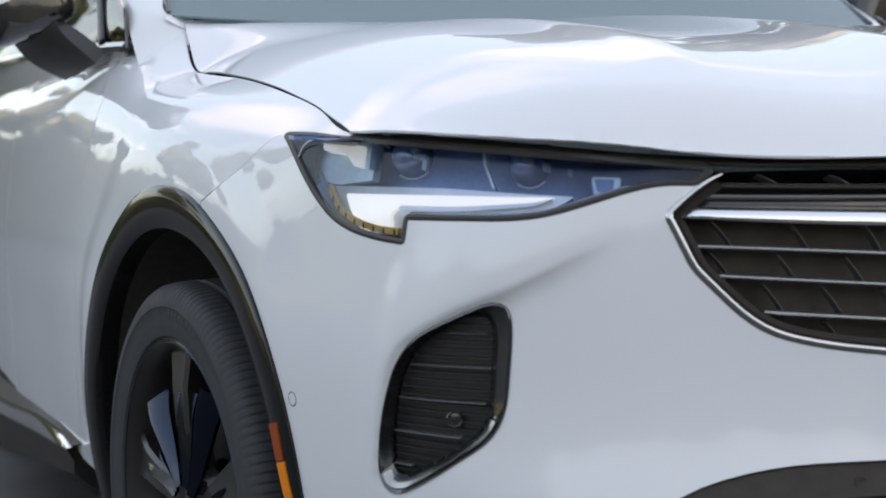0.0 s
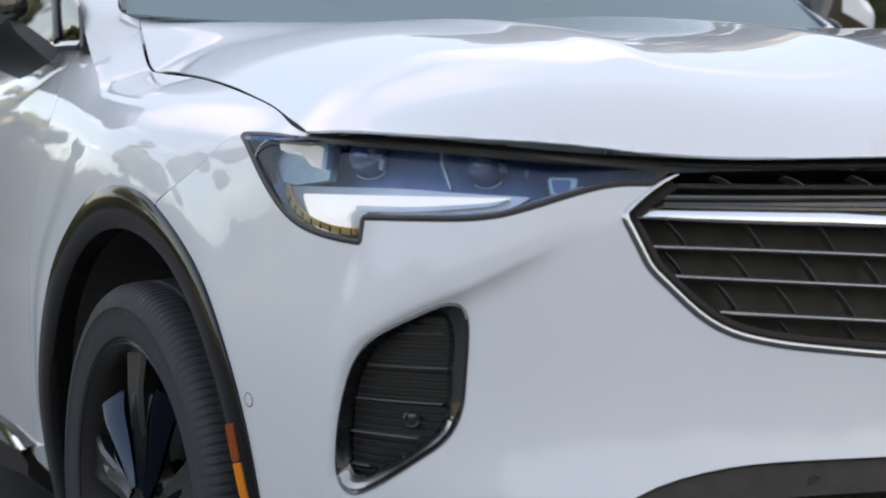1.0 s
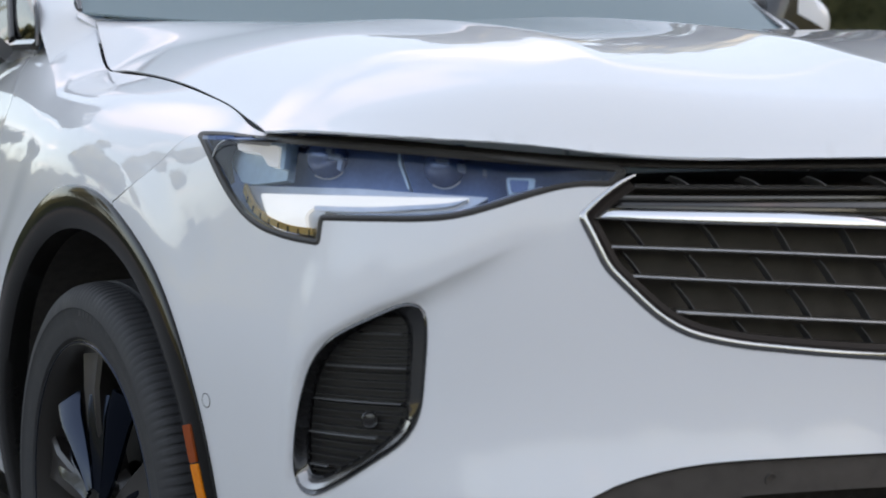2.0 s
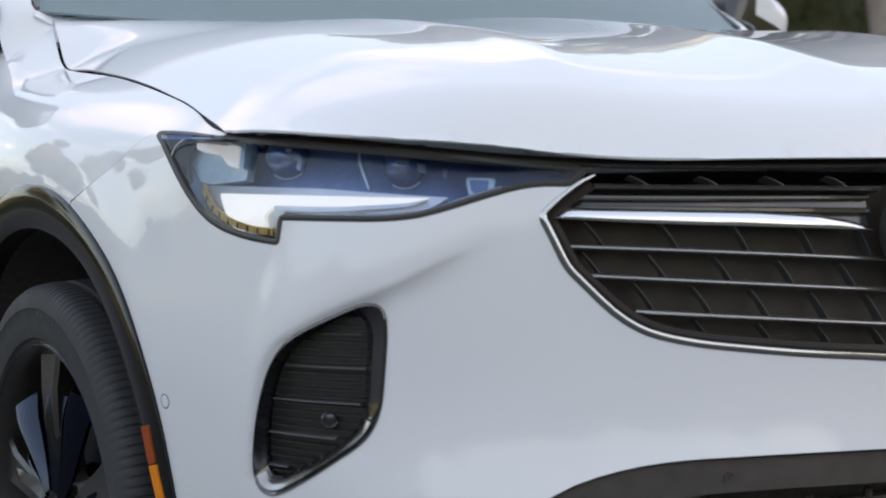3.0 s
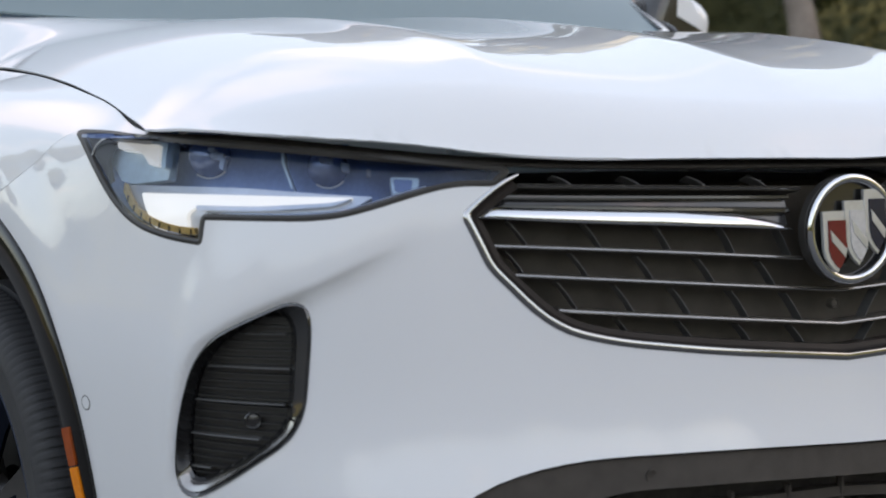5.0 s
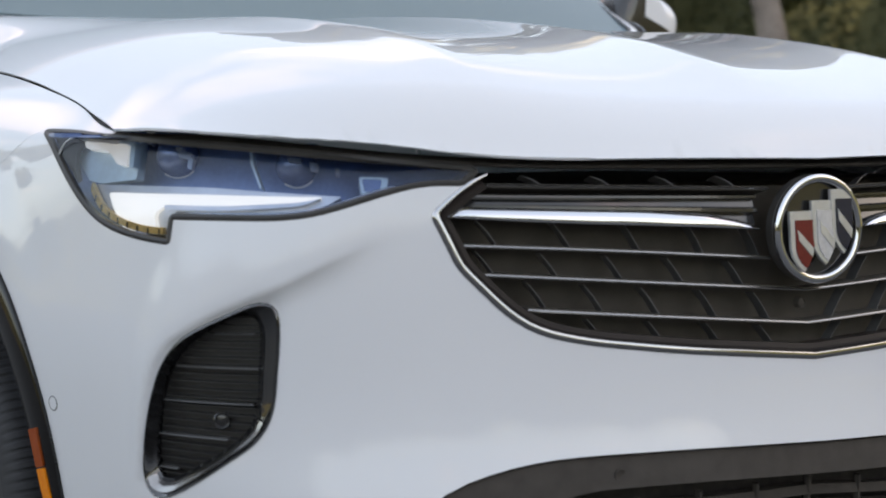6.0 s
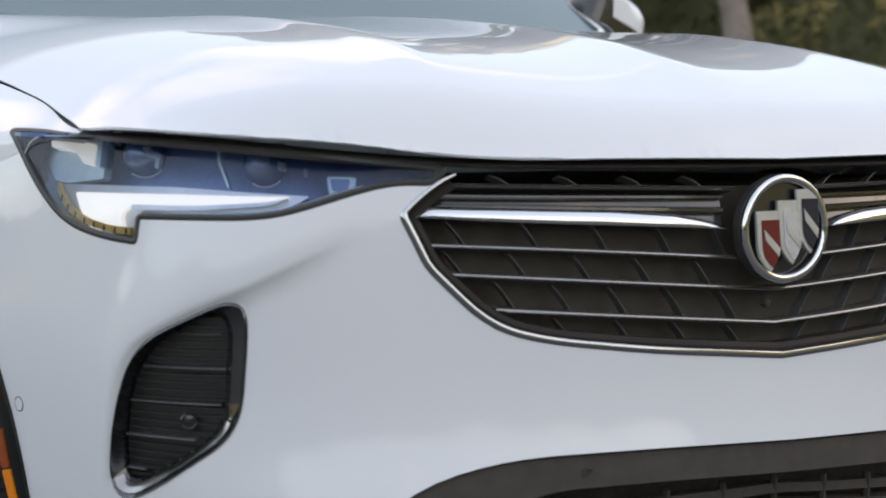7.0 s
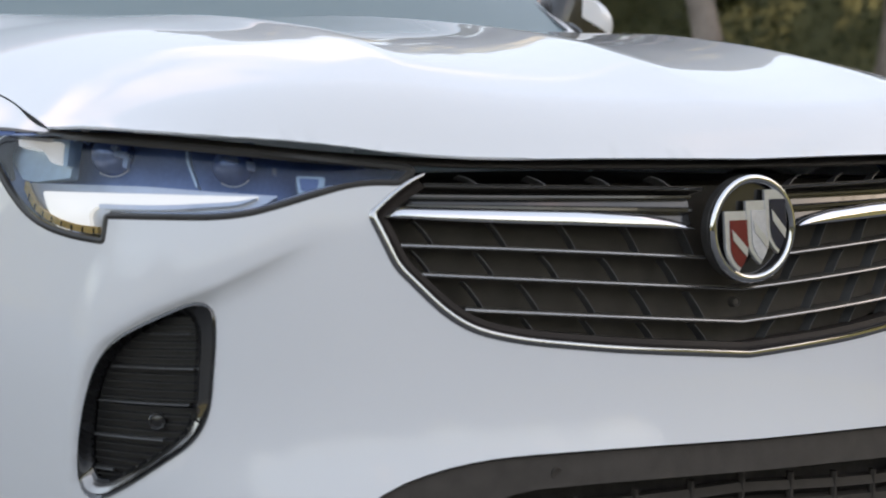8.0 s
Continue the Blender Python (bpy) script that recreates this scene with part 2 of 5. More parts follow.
def relief(u, w):
    """The brow over the corner vent and the soft swell round the wheel arch."""
    v = w - BROW(np.clip(u, 0.56, 0.905))
    # a sharp fold on top that eases into the face below it
    brow = smooth(0.555, 0.67, u) * (1 - smooth(0.80, 0.96, u)) * np.clip((v + 0.034) / 0.032, 0, 1) ** 2.4 * (1 - smooth(0.004, 0.14, v))
    away = np.hypot(np.interp(u, U, PLAN_Y) - 0.93, w - 0.364) - 0.478
    swell = smooth(0.13, 0.045, np.abs(away)) * smooth(1.0, 1.25, u) * smooth(2.9, 2.2, u)
    return -0.0095 * brow - 0.007 * swell + 0.004 * near_vent(u, w)


hood_mid = spline((-0.1, 0.0, 0.1, 0.2, 0.35, 0.55, 0.8, 1.1, 1.3, 1.6), (0.880, 0.926, 0.966, 0.998, 1.036, 1.070, 1.102, 1.130, 1.143, 1.160))
_nose = spline([-p[0] for p in PLAN[:8]], [p[1] for p in PLAN[:8]])
EDGE_X = (0.0, 0.28, 0.43, 0.53, 0.615, 0.70, 0.785)
EDGE_Z = (0.875, 0.878, 0.882, 0.892, 0.9015, 0.910, 0.919)
edge_z = spline(EDGE_X, EDGE_Z)                         # the front edge of the hood


hood_fall = spline((0, 0.15, 0.3, 0.45, 0.56, 0.64, 0.70, 0.77, 0.80), (0, 0.0006, 0.0025, 0.0075, 0.018, 0.042, 0.070, 0.115, 0.137))
side_fall = spline((0.0, 0.35, 0.6, 0.9, 1.2, 1.6), (0.9, 0.92, 0.98, 0.90, 0.82, 0.8))
hood_line = spline((0.0, 0.115, 0.224, 0.338, 0.50, 0.66, 0.90, 1.40), (0.450, 0.432, 0.410, 0.399, 0.402, 0.425, 0.470, 0.54))


def hood_top(x, y):
    """Fore and aft rise, the fall to the sides past a soft ridge, and three low creased ridges."""
    ridge = lambda c: np.exp(-np.sqrt((x - c) ** 2 + 0.010 ** 2) / 0.12)
    raised = (0.016 * ridge(hood_line(np.clip(y, 0, 1.4))) * (1 - smooth(0.6, 1.1, y)) + 0.014 * ridge(0.0)) * smooth(0.02, 0.22, y)
    return hood_mid(y) + raised - 0.005 - hood_fall(np.clip(x, 0, 0.8)) * side_fall(np.clip(y, 0, 1.6)) * (1 - smooth(0.90 + 0.29 * smooth(0.55, 0.74, x), 1.44, y))


def hood_z(x, y):
    """The hood: a slow crown that rolls over to its front edge."""
    x, y = np.abs(np.asarray(x, float)), np.asarray(y, float)
    xc = np.clip(x, 0, 0.785)
    front = _nose(xc)
    back = np.clip((y - front + 0.004) / 0.070, 0, 1)
    return hood_top(x, y) + (edge_z(xc) - hood_top(xc, front)) * (1 - back) ** 1.8


# ---- building helpers ----
def link_mesh(name, verts, faces, mat, parent=None, label="", smooth_it=True, sharp=None):
    me = bpy.data.meshes.new(name)
    me.from_pydata([tuple(map(float, v)) for v in verts], [], [tuple(map(int, q)) for q in faces])
    me.materials.append(mat)
    me.update()
    if smooth_it:
        me.shade_smooth()
        if sharp:
            me.set_sharp_from_angle(angle=radians(sharp))
    ob = new(name, me)
    ob.parent = parent
    return tagged(ob, label)


def part(name, bm, mat, parent, label="", sharp=35):
    me = bpy.data.meshes.new(name)
    bmesh.ops.recalc_face_normals(bm, faces=bm.faces)
    bm.to_mesh(me)
    bm.free()
    me.materials.append(mat)
    me.shade_smooth()
    me.set_sharp_from_angle(angle=radians(sharp))
    ob = new(name, me)
    ob.parent = parent
    return tagged(ob, label)


def mirrored(ob, parent):
    """The same part on the other side of the vehicle."""
    me = ob.data.copy()
    me.transform(Matrix.Diagonal((-1, 1, 1, 1)))
    me.flip_normals()
    twin = new(ob.name.split(".")[0], me)
    twin.parent = parent
    if "label" in ob:
        twin["label"] = ob["label"]
    return twin


def empty(name, parent=None, at=(0, 0, 0)):
    ob = new(name)
    ob.parent = parent
    ob.location = at
    return ob


def inside(poly, p):
    poly, p = np.asarray(poly, float), np.asarray(p, float)
    a, b = poly, np.roll(poly, -1, 0)
    hit = np.zeros(len(p), bool)
    for (x0, y0), (x1, y1) in zip(a, b):
        cross = (y0 > p[:, 1]) != (y1 > p[:, 1])
        with np.errstate(divide="ignore", invalid="ignore"):
            hit ^= cross & (p[:, 0] < (x1 - x0) * (p[:, 1] - y0) / (y1 - y0 + 1e-30) + x0)
    return hit


def rounded(points, r=0.01, n=5, closed=True):
    """A polygon with its corners rounded: (x, y) or (x, y, radius)."""
    pts, out = [Vector(p[:2]) for p in points], []
    for i, p in enumerate(points):
        b = pts[i]
        a, c = pts[i - 1], pts[(i + 1) % len(pts)]
        rr = p[2] if len(p) > 2 else r
        if not closed and i in (0, len(pts) - 1) or rr == 0:
            out.append(tuple(b))
            continue
        ra, rc = min(rr, (a - b).length * 0.49), min(rr, (c - b).length * 0.49)
        s, e = b + (a - b).normalized() * ra, b + (c - b).normalized() * rc
        for k in range(n + 1):
            t = k / n
            out.append(tuple(s * (1 - t) ** 2 + b * 2 * t * (1 - t) + e * t * t))
    return out


def dense(poly, step, closed=True):
    p, out = np.asarray(poly, float), []
    m = len(p) if closed else len(p) - 1
    for i in range(m):
        a, b = p[i], p[(i + 1) % len(p)]
        k = max(1, int(np.ceil(np.linalg.norm(b - a) / step)))
        out += [a + (b - a) * j / k for j in range(k)]
    if not closed:
        out.append(p[-1])
    return np.array(out)


def skin(name, outline, holes, place, mat, parent, label="", step=0.014, lip=0.014, flip=False, folds=()):
    """A sheet over the 2D region outline minus holes, laid on a surface by place(), with a lip turned inward along every edge. folds: lines that the mesh follows."""
    from mathutils import geometry
    outline = dense(outline, step)
    holes = [dense(h, step) for h in holes]
    lo, hi = outline.min(0), outline.max(0)
    gx, gy = np.arange(lo[0], hi[0], step), np.arange(lo[1], hi[1], step)
    grid = np.stack(np.meshgrid(gx, gy), -1).reshape(-1, 2)
    keep = inside(outline, grid)
    edges, pts = [], []
    for ring in [outline, *holes]:
        k = len(pts)
        pts += [tuple(q) for q in ring]
        edges += [(k + i, k + (i + 1) % len(ring)) for i in range(len(ring))]
    ring_pts = np.array(pts)
    for h in holes:
        keep &= ~inside(h, grid)
    grid = grid[keep]
    for fold in folds:
        fold = np.asarray(fold, float)
        ok = inside(outline, fold)
        for h in holes:
            ok &= ~inside(h, fold)
        ok &= np.array([np.min(np.hypot(*(ring_pts - q).T)) for q in fold]) > 0.002
        fold = fold[ok]
        grid = grid[np.array([np.min(np.hypot(*(fold - g).T)) for g in grid]) > step * 0.5]
        pts += [tuple(q) for q in fold]
    near = np.array([np.min(np.abs(ring_pts - g).sum(1)) for g in grid]) if len(grid) else np.zeros(0)
    pts += [tuple(q) for q in grid[near > step * 0.55]]
    v, _, f, *_ = geometry.delaunay_2d_cdt([Vector(q) for q in pts], edges, [], 0, 1e-6)
    v = np.array([tuple(q) for q in v])
    f = np.array([tuple(q) for q in f])
    mid = v[f].mean(1)
    ok = inside(outline, mid)
    for h in holes:
        ok &= ~inside(h, mid)
    f = f[ok]
    P = place(v)
    e = 1e-4
    N = np.cross(place(v + (e, 0)) - P, place(v + (0, e)) - P)
    N /= np.linalg.norm(N, axis=1)[:, None] + 1e-12
    if flip:
        f, N = f[:, ::-1], -N
    # edges
    count = {}
    for a, b, c in f:
        for q in ((a, b), (b, c), (c, a)):
            count[q] = 1
    rim = [q for q in count if (q[1], q[0]) not in count]
    verts, faces = list(P), [tuple(q) for q in f]
    r = min(0.0025, lip * 0.4)
    ids = {}
    for a, b in rim:
        for k in (a, b):
            if k not in ids:
                ids[k] = len(verts)
                verts += [P[k] - N[k] * r, P[k] - N[k] * lip]
        i, j = ids[a], ids[b]
        faces += [(b, a, i, j), (j, i, i + 1, j + 1)]
    ob = link_mesh(name, verts, faces, mat, parent, label)
    ob.data.set_sharp_from_angle(angle=radians(50))
    return ob


def sweep(name, line, profile, mat, parent, label="", up=None, closed=False, cap=True, sharp=40, taper=None):
    """A profile of (side, out) offsets carried along a line of points; up: the outward direction at each point."""
    line = [Vector(p) for p in line]
    n, verts, faces, m = len(line), [], [], len(profile)
    for i, p in enumerate(line):
        a = line[i - 1] if i or closed else line[i]
        b = line[(i + 1) % n] if i < n - 1 or closed else line[i]
        t = (b - a).normalized()
        o = Vector(up[i]) if up is not None else Vector((0, 0, 1))
        s = t.cross(o).normalized()
        o = s.cross(t).normalized()
        k = taper[i] if taper else 1.0
        verts += [p + s * x * k + o * (y * k if y > 0 else y) for x, y in profile]
    for i in range(n if closed else n - 1):
        j = (i + 1) % n
        for k in range(m):
            l = (k + 1) % m
            faces.append((i * m + k, i * m + l, j * m + l, j * m + k))
    if cap and not closed:
        faces += [tuple(range(m))[::-1], tuple((n - 1) * m + k for k in range(m))]
    bm = bmesh.new()
    vs = [bm.verts.new(v) for v in verts]
    for q in faces:
        bm.faces.new([vs[k] for k in q])
    return part(name, bm, mat, parent, label, sharp)


def oval(w, h, n=8):
    return [(w * math.cos(2 * math.pi * k / n), h * math.sin(2 * math.pi * k / n)) for k in range(n)]


def curve(points, n=10, closed=False):
    """Points along a smooth spline through the given ones."""
    p = np.array(points, float)
    if closed:
        p = np.vstack([p[-2:], p, p[:3]])
    t = np.concatenate([[0], np.cumsum(np.linalg.norm(np.diff(p, axis=0), axis=1))])
    s = spline(t, p)
    if closed:
        return s(np.linspace(t[2], t[-3], n * (len(points)) + 1)[:-1])
    return s(np.linspace(0, t[-1], n * (len(p) - 1) + 1))


def lathe(profile, n=48, axis="x"):
    """A body of revolution about the x axis from (x, radius) pairs."""
    bm = bmesh.new()
    rings = [[bm.verts.new((x, r * math.cos(2 * math.pi * k / n), r * math.sin(2 * math.pi * k / n))) for k in range(n)] for x, r in profile]
    for a, b in zip(rings, rings[1:]):
        for k in range(n):
            bm.faces.new((a[k], a[(k + 1) % n], b[(k + 1) % n], b[k]))
    return bm


def box(bm, lo, hi, bevel=0.0):
    ret = bmesh.ops.create_cube(bm, size=1)
    for v in ret["verts"]:
        v.co = Vector([l + (h - l) * (q + 0.5) for l, h, q in zip(lo, hi, v.co)])
    if bevel:
        es = list({e for v in ret["verts"] for e in v.link_edges})
        bmesh.ops.bevel(bm, geom=es, offset=bevel, segments=2, affect="EDGES")
    return bm


def on_shell(q, out=0.0, level=False, worked=1.0):
    """Places (u, w) on the shell, moved outward by out; level: moved horizontally; worked=0: on the shell without its relief."""
    q = np.atleast_2d(np.asarray(q, float))
    s = np.where(q[:, 0] < 0, -1.0, 1.0)
    u = np.abs(q[:, 0])
    P = shell_point(u, q[:, 1], worked)
    if np.any(np.asarray(out) != 0):
        N = shell_normal(u, q[:, 1], worked)
        if level:
            N[:, 2] = 0
            N /= np.linalg.norm(N, axis=1)[:, None]
        P = P + N * np.asarray(out).reshape(-1, 1)
    # the far half of the nose runs flatter than the near one between the emblem and the far lamp
    x = np.abs(P[:, 0])
    P[:, 2] -= np.where(s < 0, 0.27 * np.minimum(x, 0.30) * (1 - smooth(0.34, 0.60, x)) * np.clip(0.893 - P[:, 2], 0, None), 0)
    P[:, 0] *= s
    return P


def shell_normal(u, w, worked=1.0):
    e = 1e-3
    N = np.cross(shell_point(u, w + e, worked) - shell_point(u, w - e, worked), shell_point(u + e, w, worked) - shell_point(u - e, w, worked))
    N /= np.linalg.norm(N, axis=-1, keepdims=True)
    mid = np.stack([np.zeros_like(u), np.full_like(u, 2.0), np.full_like(u, 0.6)], -1)
    flip = np.sum(N * (shell_point(u, w, worked) - mid), -1) < 0
    N[flip] *= -1
    return N


def normals_at(q):
    q = np.atleast_2d(np.asarray(q, float))
    N = shell_normal(np.abs(q[:, 0]), q[:, 1])
    N[:, 0] *= np.where(q[:, 0] < 0, -1.0, 1.0)
    return N


def u_at_y(y):
    """Where along the outline the flank passes y."""
    us = np.linspace(0.6, 5.0, 1500)
    return np.interp(y, plan_at(us)[:, 1], us)


# ---- the car ----
car = tagged(empty("car"), "white compact SUV with black wheels parked on asphalt", "car")

WHEEL_Y, WHEEL_Z, TYRE_R = 0.93, 0.364, 0.364
GROUND = -0.028
HEADLIGHT = rounded([(1.124, 0.930, 0.012), (1.03, 0.950, 0.02), (0.945, 0.972, 0.01), (0.935, 1.05, 0.0), (0.438, 1.05, 0.0), (0.438, 0.900, 0.0), (0.452, 0.882, 0.004),
                     (0.482, 0.857, 0.006), (0.527, 0.857, 0.03), (0.640, 0.819, 0.05), (0.690, 0.813, 0.03), (0.833, 0.815, 0.006), (0.835, 0.786, 0.004),
                     (0.890, 0.792, 0.03), (0.950, 0.806, 0.04), (1.012, 0.839, 0.04), (1.078, 0.884, 0.04)])
GRILLE_L = [(0.448, 0.888), (0.5215, 0.816, 0.008), (0.492, 0.757, 0.01), (0.418, 0.684, 0.045), (0.345, 0.663, 0.05), (0.20, 0.643, 0.05), (0.0, 0.622, 0.012)]
GRILLE_HALF = rounded([(0.448, 1.05, 0), *GRILLE_L[:-1], (0.0, 0.622, 0)], closed=False)
GRILLE = GRILLE_HALF + [(-u, w) for u, w in GRILLE_HALF[::-1][1:]]
VENT = [tuple(p) for p in curve([(0.714, 0.719), (0.702, 0.713), (0.697, 0.694), (0.701, 0.632), (0.709, 0.586), (0.725, 0.561), (0.754, 0.539), (0.841, 0.489), (0.870, 0.484), (0.885, 0.497),
                                (0.887, 0.520), (0.873, 0.585), (0.856, 0.630), (0.828, 0.667), (0.776, 0.697), (0.737, 0.714)], 5, closed=True)]
VENT_INNER = [tuple(p) for p in curve([(0.7469, 0.7044), (0.7318, 0.7019), (0.7243, 0.675), (0.7273, 0.635), (0.732, 0.592), (0.7398, 0.5744), (0.7664, 0.5503), (0.821, 0.5191), (0.8560, 0.5040), (0.8750, 0.5040), (0.8800, 0.522), (0.8760, 0.558), (0.866, 0.600), (0.848, 0.640), (0.817, 0.671), (0.7846, 0.6895)], 6, closed=True)]
INTAKE_HALF = [(0.60, 0.28), (0.56, 0.455), (0.525, 0.492), (0.46, 0.519), (0.400, 0.529), (0.30, 0.531), (0.195, 0.528), (0.0, 0.518)]
INTAKE_HALF = [tuple(p) for p in curve(INTAKE_HALF, 4)]
INTAKE = INTAKE_HALF + [(-u, w) for u, w in INTAKE_HALF[::-1][1:]]


# the arch is squarer than a circle: fuller in front of the wheel and at its back foot
squared = spline((-20, 10, 25, 36, 48, 60, 75, 89, 101, 116, 133, 149, 163, 180, 200), (-0.010, -0.006, 0.010, 0.017, 0.018, 0.014, 0.008, 0.001, -0.003, -0.006, -0.005, 0.003, 0.022, 0.036, 0.046))


def arch_line(r, a0=-14, a1=194, n=60, dz=0.0):
    """Points (u, w) round the wheel at radius r, from the front of the arch to its back."""
    out = []
    for k in range(n + 1):
        a = a0 + (a1 - a0) * k / n
        rr = r + float(squared(a))
        out.append((float(u_at_y(WHEEL_Y - rr * math.cos(radians(a)))), WHEEL_Z + rr * math.sin(radians(a)) + dz))
    return out


ARCH = [(u_at_y(0.47), 0.20)] + arch_line(0.478) + [(u_at_y(1.40), 0.20)]
SEAM = [(1.120, 0.929), (1.165, 0.898), (1.213, 0.872), (1.275, 0.850), (1.345, 0.828)]
TOP = 1.0
flank = lambda q: on_shell(q)

bumper_half = [(0.0, 0.30), (1.10, 0.30), (1.10, 0.60), (1.345, 0.826)] + SEAM[::-1][1:] + [(1.118, 0.985), (0.0, 0.985)]
bumper_outline = bumper_half[1:-1] + [(-u, w) for u, w in bumper_half[1:-1][::-1]]
flip_u = lambda poly: [(-u, w) for u, w in poly]
brow_u = np.arange(0.56, 0.90, 0.005)
brow_folds = [np.column_stack([sign * brow_u, BROW(brow_u) + d]) for sign in (1, -1) for d in (0.004, -0.002, -0.0055, -0.010, -0.016, -0.024, -0.034)]
skin("bumper_cover", bumper_outline, [HEADLIGHT, flip_u(HEADLIGHT), GRILLE, VENT, flip_u(VENT), INTAKE, ARCH, flip_u(ARCH)], flank, PAINT, car, flip=True, step=0.009, folds=brow_folds)

GAP = 0.0035
fender_outline = [(u + 0.0012, w) for u, w in SEAM] + [(1.36, 0.60), (1.36, 0.28), (2.235, 0.300), (2.165, 0.436), (2.112, 0.596), (2.095, 0.80), (2.06, 0.88), (2.066, 0.920), (2.115, 0.940), (2.105, 0.956), (2.06, 0.972), (2.04, TOP), (0.945, TOP), (0.955, 0.976), (1.03, 0.953)]
fender = skin("fender", fender_outline, [ARCH], flank, PAINT, car, flip=True)
mirrored(fender, car)
door_outline = [(u + GAP, w) for u, w in [(2.235, 0.302), (2.165, 0.436), (2.112, 0.596), (2.095, 0.80), (2.06, 0.88), (2.066, 0.920), (2.115, 0.940), (2.125, 0.962), (2.20, 0.985), (2.30, TOP)]] + [(3.25, TOP), (3.25, 0.255), (2.88, 0.297), (2.60, 0.314), (2.48, 0.319), (2.36, 0.318), (2.28, 0.310)]
door = skin("front_door", door_outline, [], flank, PAINT, car, flip=True, step=0.02)
mirrored(door, car)

# hood
SHUT = [(-0.7856, 0.3645), (-0.7838, 0.3852), (-0.778, 0.458), (-0.768, 0.561), (-0.764, 0.6545), (-0.762, 0.746), (-0.7624, 0.8366), (-0.764, 0.931), (-0.767, 1.068),
        (-0.772, 1.18), (-0.7763, 1.2225), (-0.776, 1.2517), (-0.7729, 1.286), (-0.7688, 1.3321), (-0.7629, 1.3868), (-0.760, 1.408)]
front_edge = [(float(x), float(y) - 0.004) for x, y in plan_at(np.linspace(0, 0.862, 24))]
hood_left = front_edge[1:] + [tuple(p) for p in curve(SHUT, 3)] + [(-0.754, 1.416), (-0.72, 1.418), (-0.60, 1.418), (-0.40, 1.412), (-0.2, 1.408)]
hood_outline = hood_left + [(0, 1.407)] + [(-x, y) for x, y in hood_left[::-1]] + [front_edge[0]]


def on_hood(q):
    q = np.atleast_2d(np.asarray(q, float))
    return np.column_stack([q, hood_z(q[:, 0], q[:, 1])])


skin("hood", hood_outline, [], on_hood, PAINT, car, step=0.013, lip=0.003, flip=True)

# the body's hidden remainder: an inner dark hull so that no gap shows through
bm = bmesh.new()
box(bm, (-0.62, 0.22, 0.35), (0.62, 1.3, 0.84), 0.03)
part("engine_bay", bm, LINER, car)


# ---- the front: lamps, grille, vents, intake ----
def ring_line(poly, out=0.0, **how):
    return on_shell(poly, out, **how), normals_at(poly)


def wall_ring(name, poly, out0, out1, mat, parent, shrink=1.0, **how):
    """A band that joins an outline at one depth to the same outline, shrunk, at another."""
    q = np.asarray(poly, float)
    c = q.mean(0)
    A, B = on_shell(q, out0, **how), on_shell(c + (q - c) * shrink, out1, **how)
    n = len(q)
    faces = [(i, (i + 1) % n, n + (i + 1) % n, n + i) for i in range(n)]
    ob = link_mesh(name, list(A) + list(B), faces, mat, parent)
    return ob


# rubber seal under the hood's front edge
seal = [(u, 0.999) for u in np.linspace(0.94, -0.94, 80)]
seal_low = [(u, 0.934 - 0.024 * smooth(0.5, 0.44, abs(u))) for u in np.linspace(0.94, -0.94, 80)]
skin("hood_seal", seal + seal_low[::-1], [], lambda q: on_shell(q, 0.002), MATTE, car, step=0.012, lip=0.006, flip=True)

# headlight
LENS_LINE = rounded([(1.120, 0.9285, 0.010), (1.03, 0.948, 0.02), (0.950, 0.950, 0.01), (0.80, 0.932, 0.03), (0.62, 0.928, 0.03), (0.474, 0.899, 0.004), (0.468, 0.8865, 0.003),
                     (0.484, 0.860, 0.006), (0.528, 0.860, 0.03), (0.641, 0.822, 0.05), (0.690, 0.816, 0.03), (0.8345, 0.818, 0.005), (0.838, 0.789, 0.004),
                     (0.890, 0.795, 0.03), (0.950, 0.809, 0.04), (1.010, 0.841, 0.04), (1.075, 0.886, 0.04)])


def raked(q):
    """How far the lamp's face leans back from the shell towards its top."""
    q = np.atleast_2d(np.asarray(q, float))
    return -0.20 * np.clip(q[:, 1] - 0.825, 0, None) * smooth(1.10, 0.99, np.abs(q[:, 0])) * smooth(0.46, 0.60, np.abs(q[:, 0]))


def plate(name, poly, out, mat, parent, label="", step=0.012, lip=0.006, r=0.004):
    return skin(name, rounded(poly, r), [], lambda q: on_shell(q, out + raked(q), True), mat, parent, label, step=step, lip=lip, flip=True)


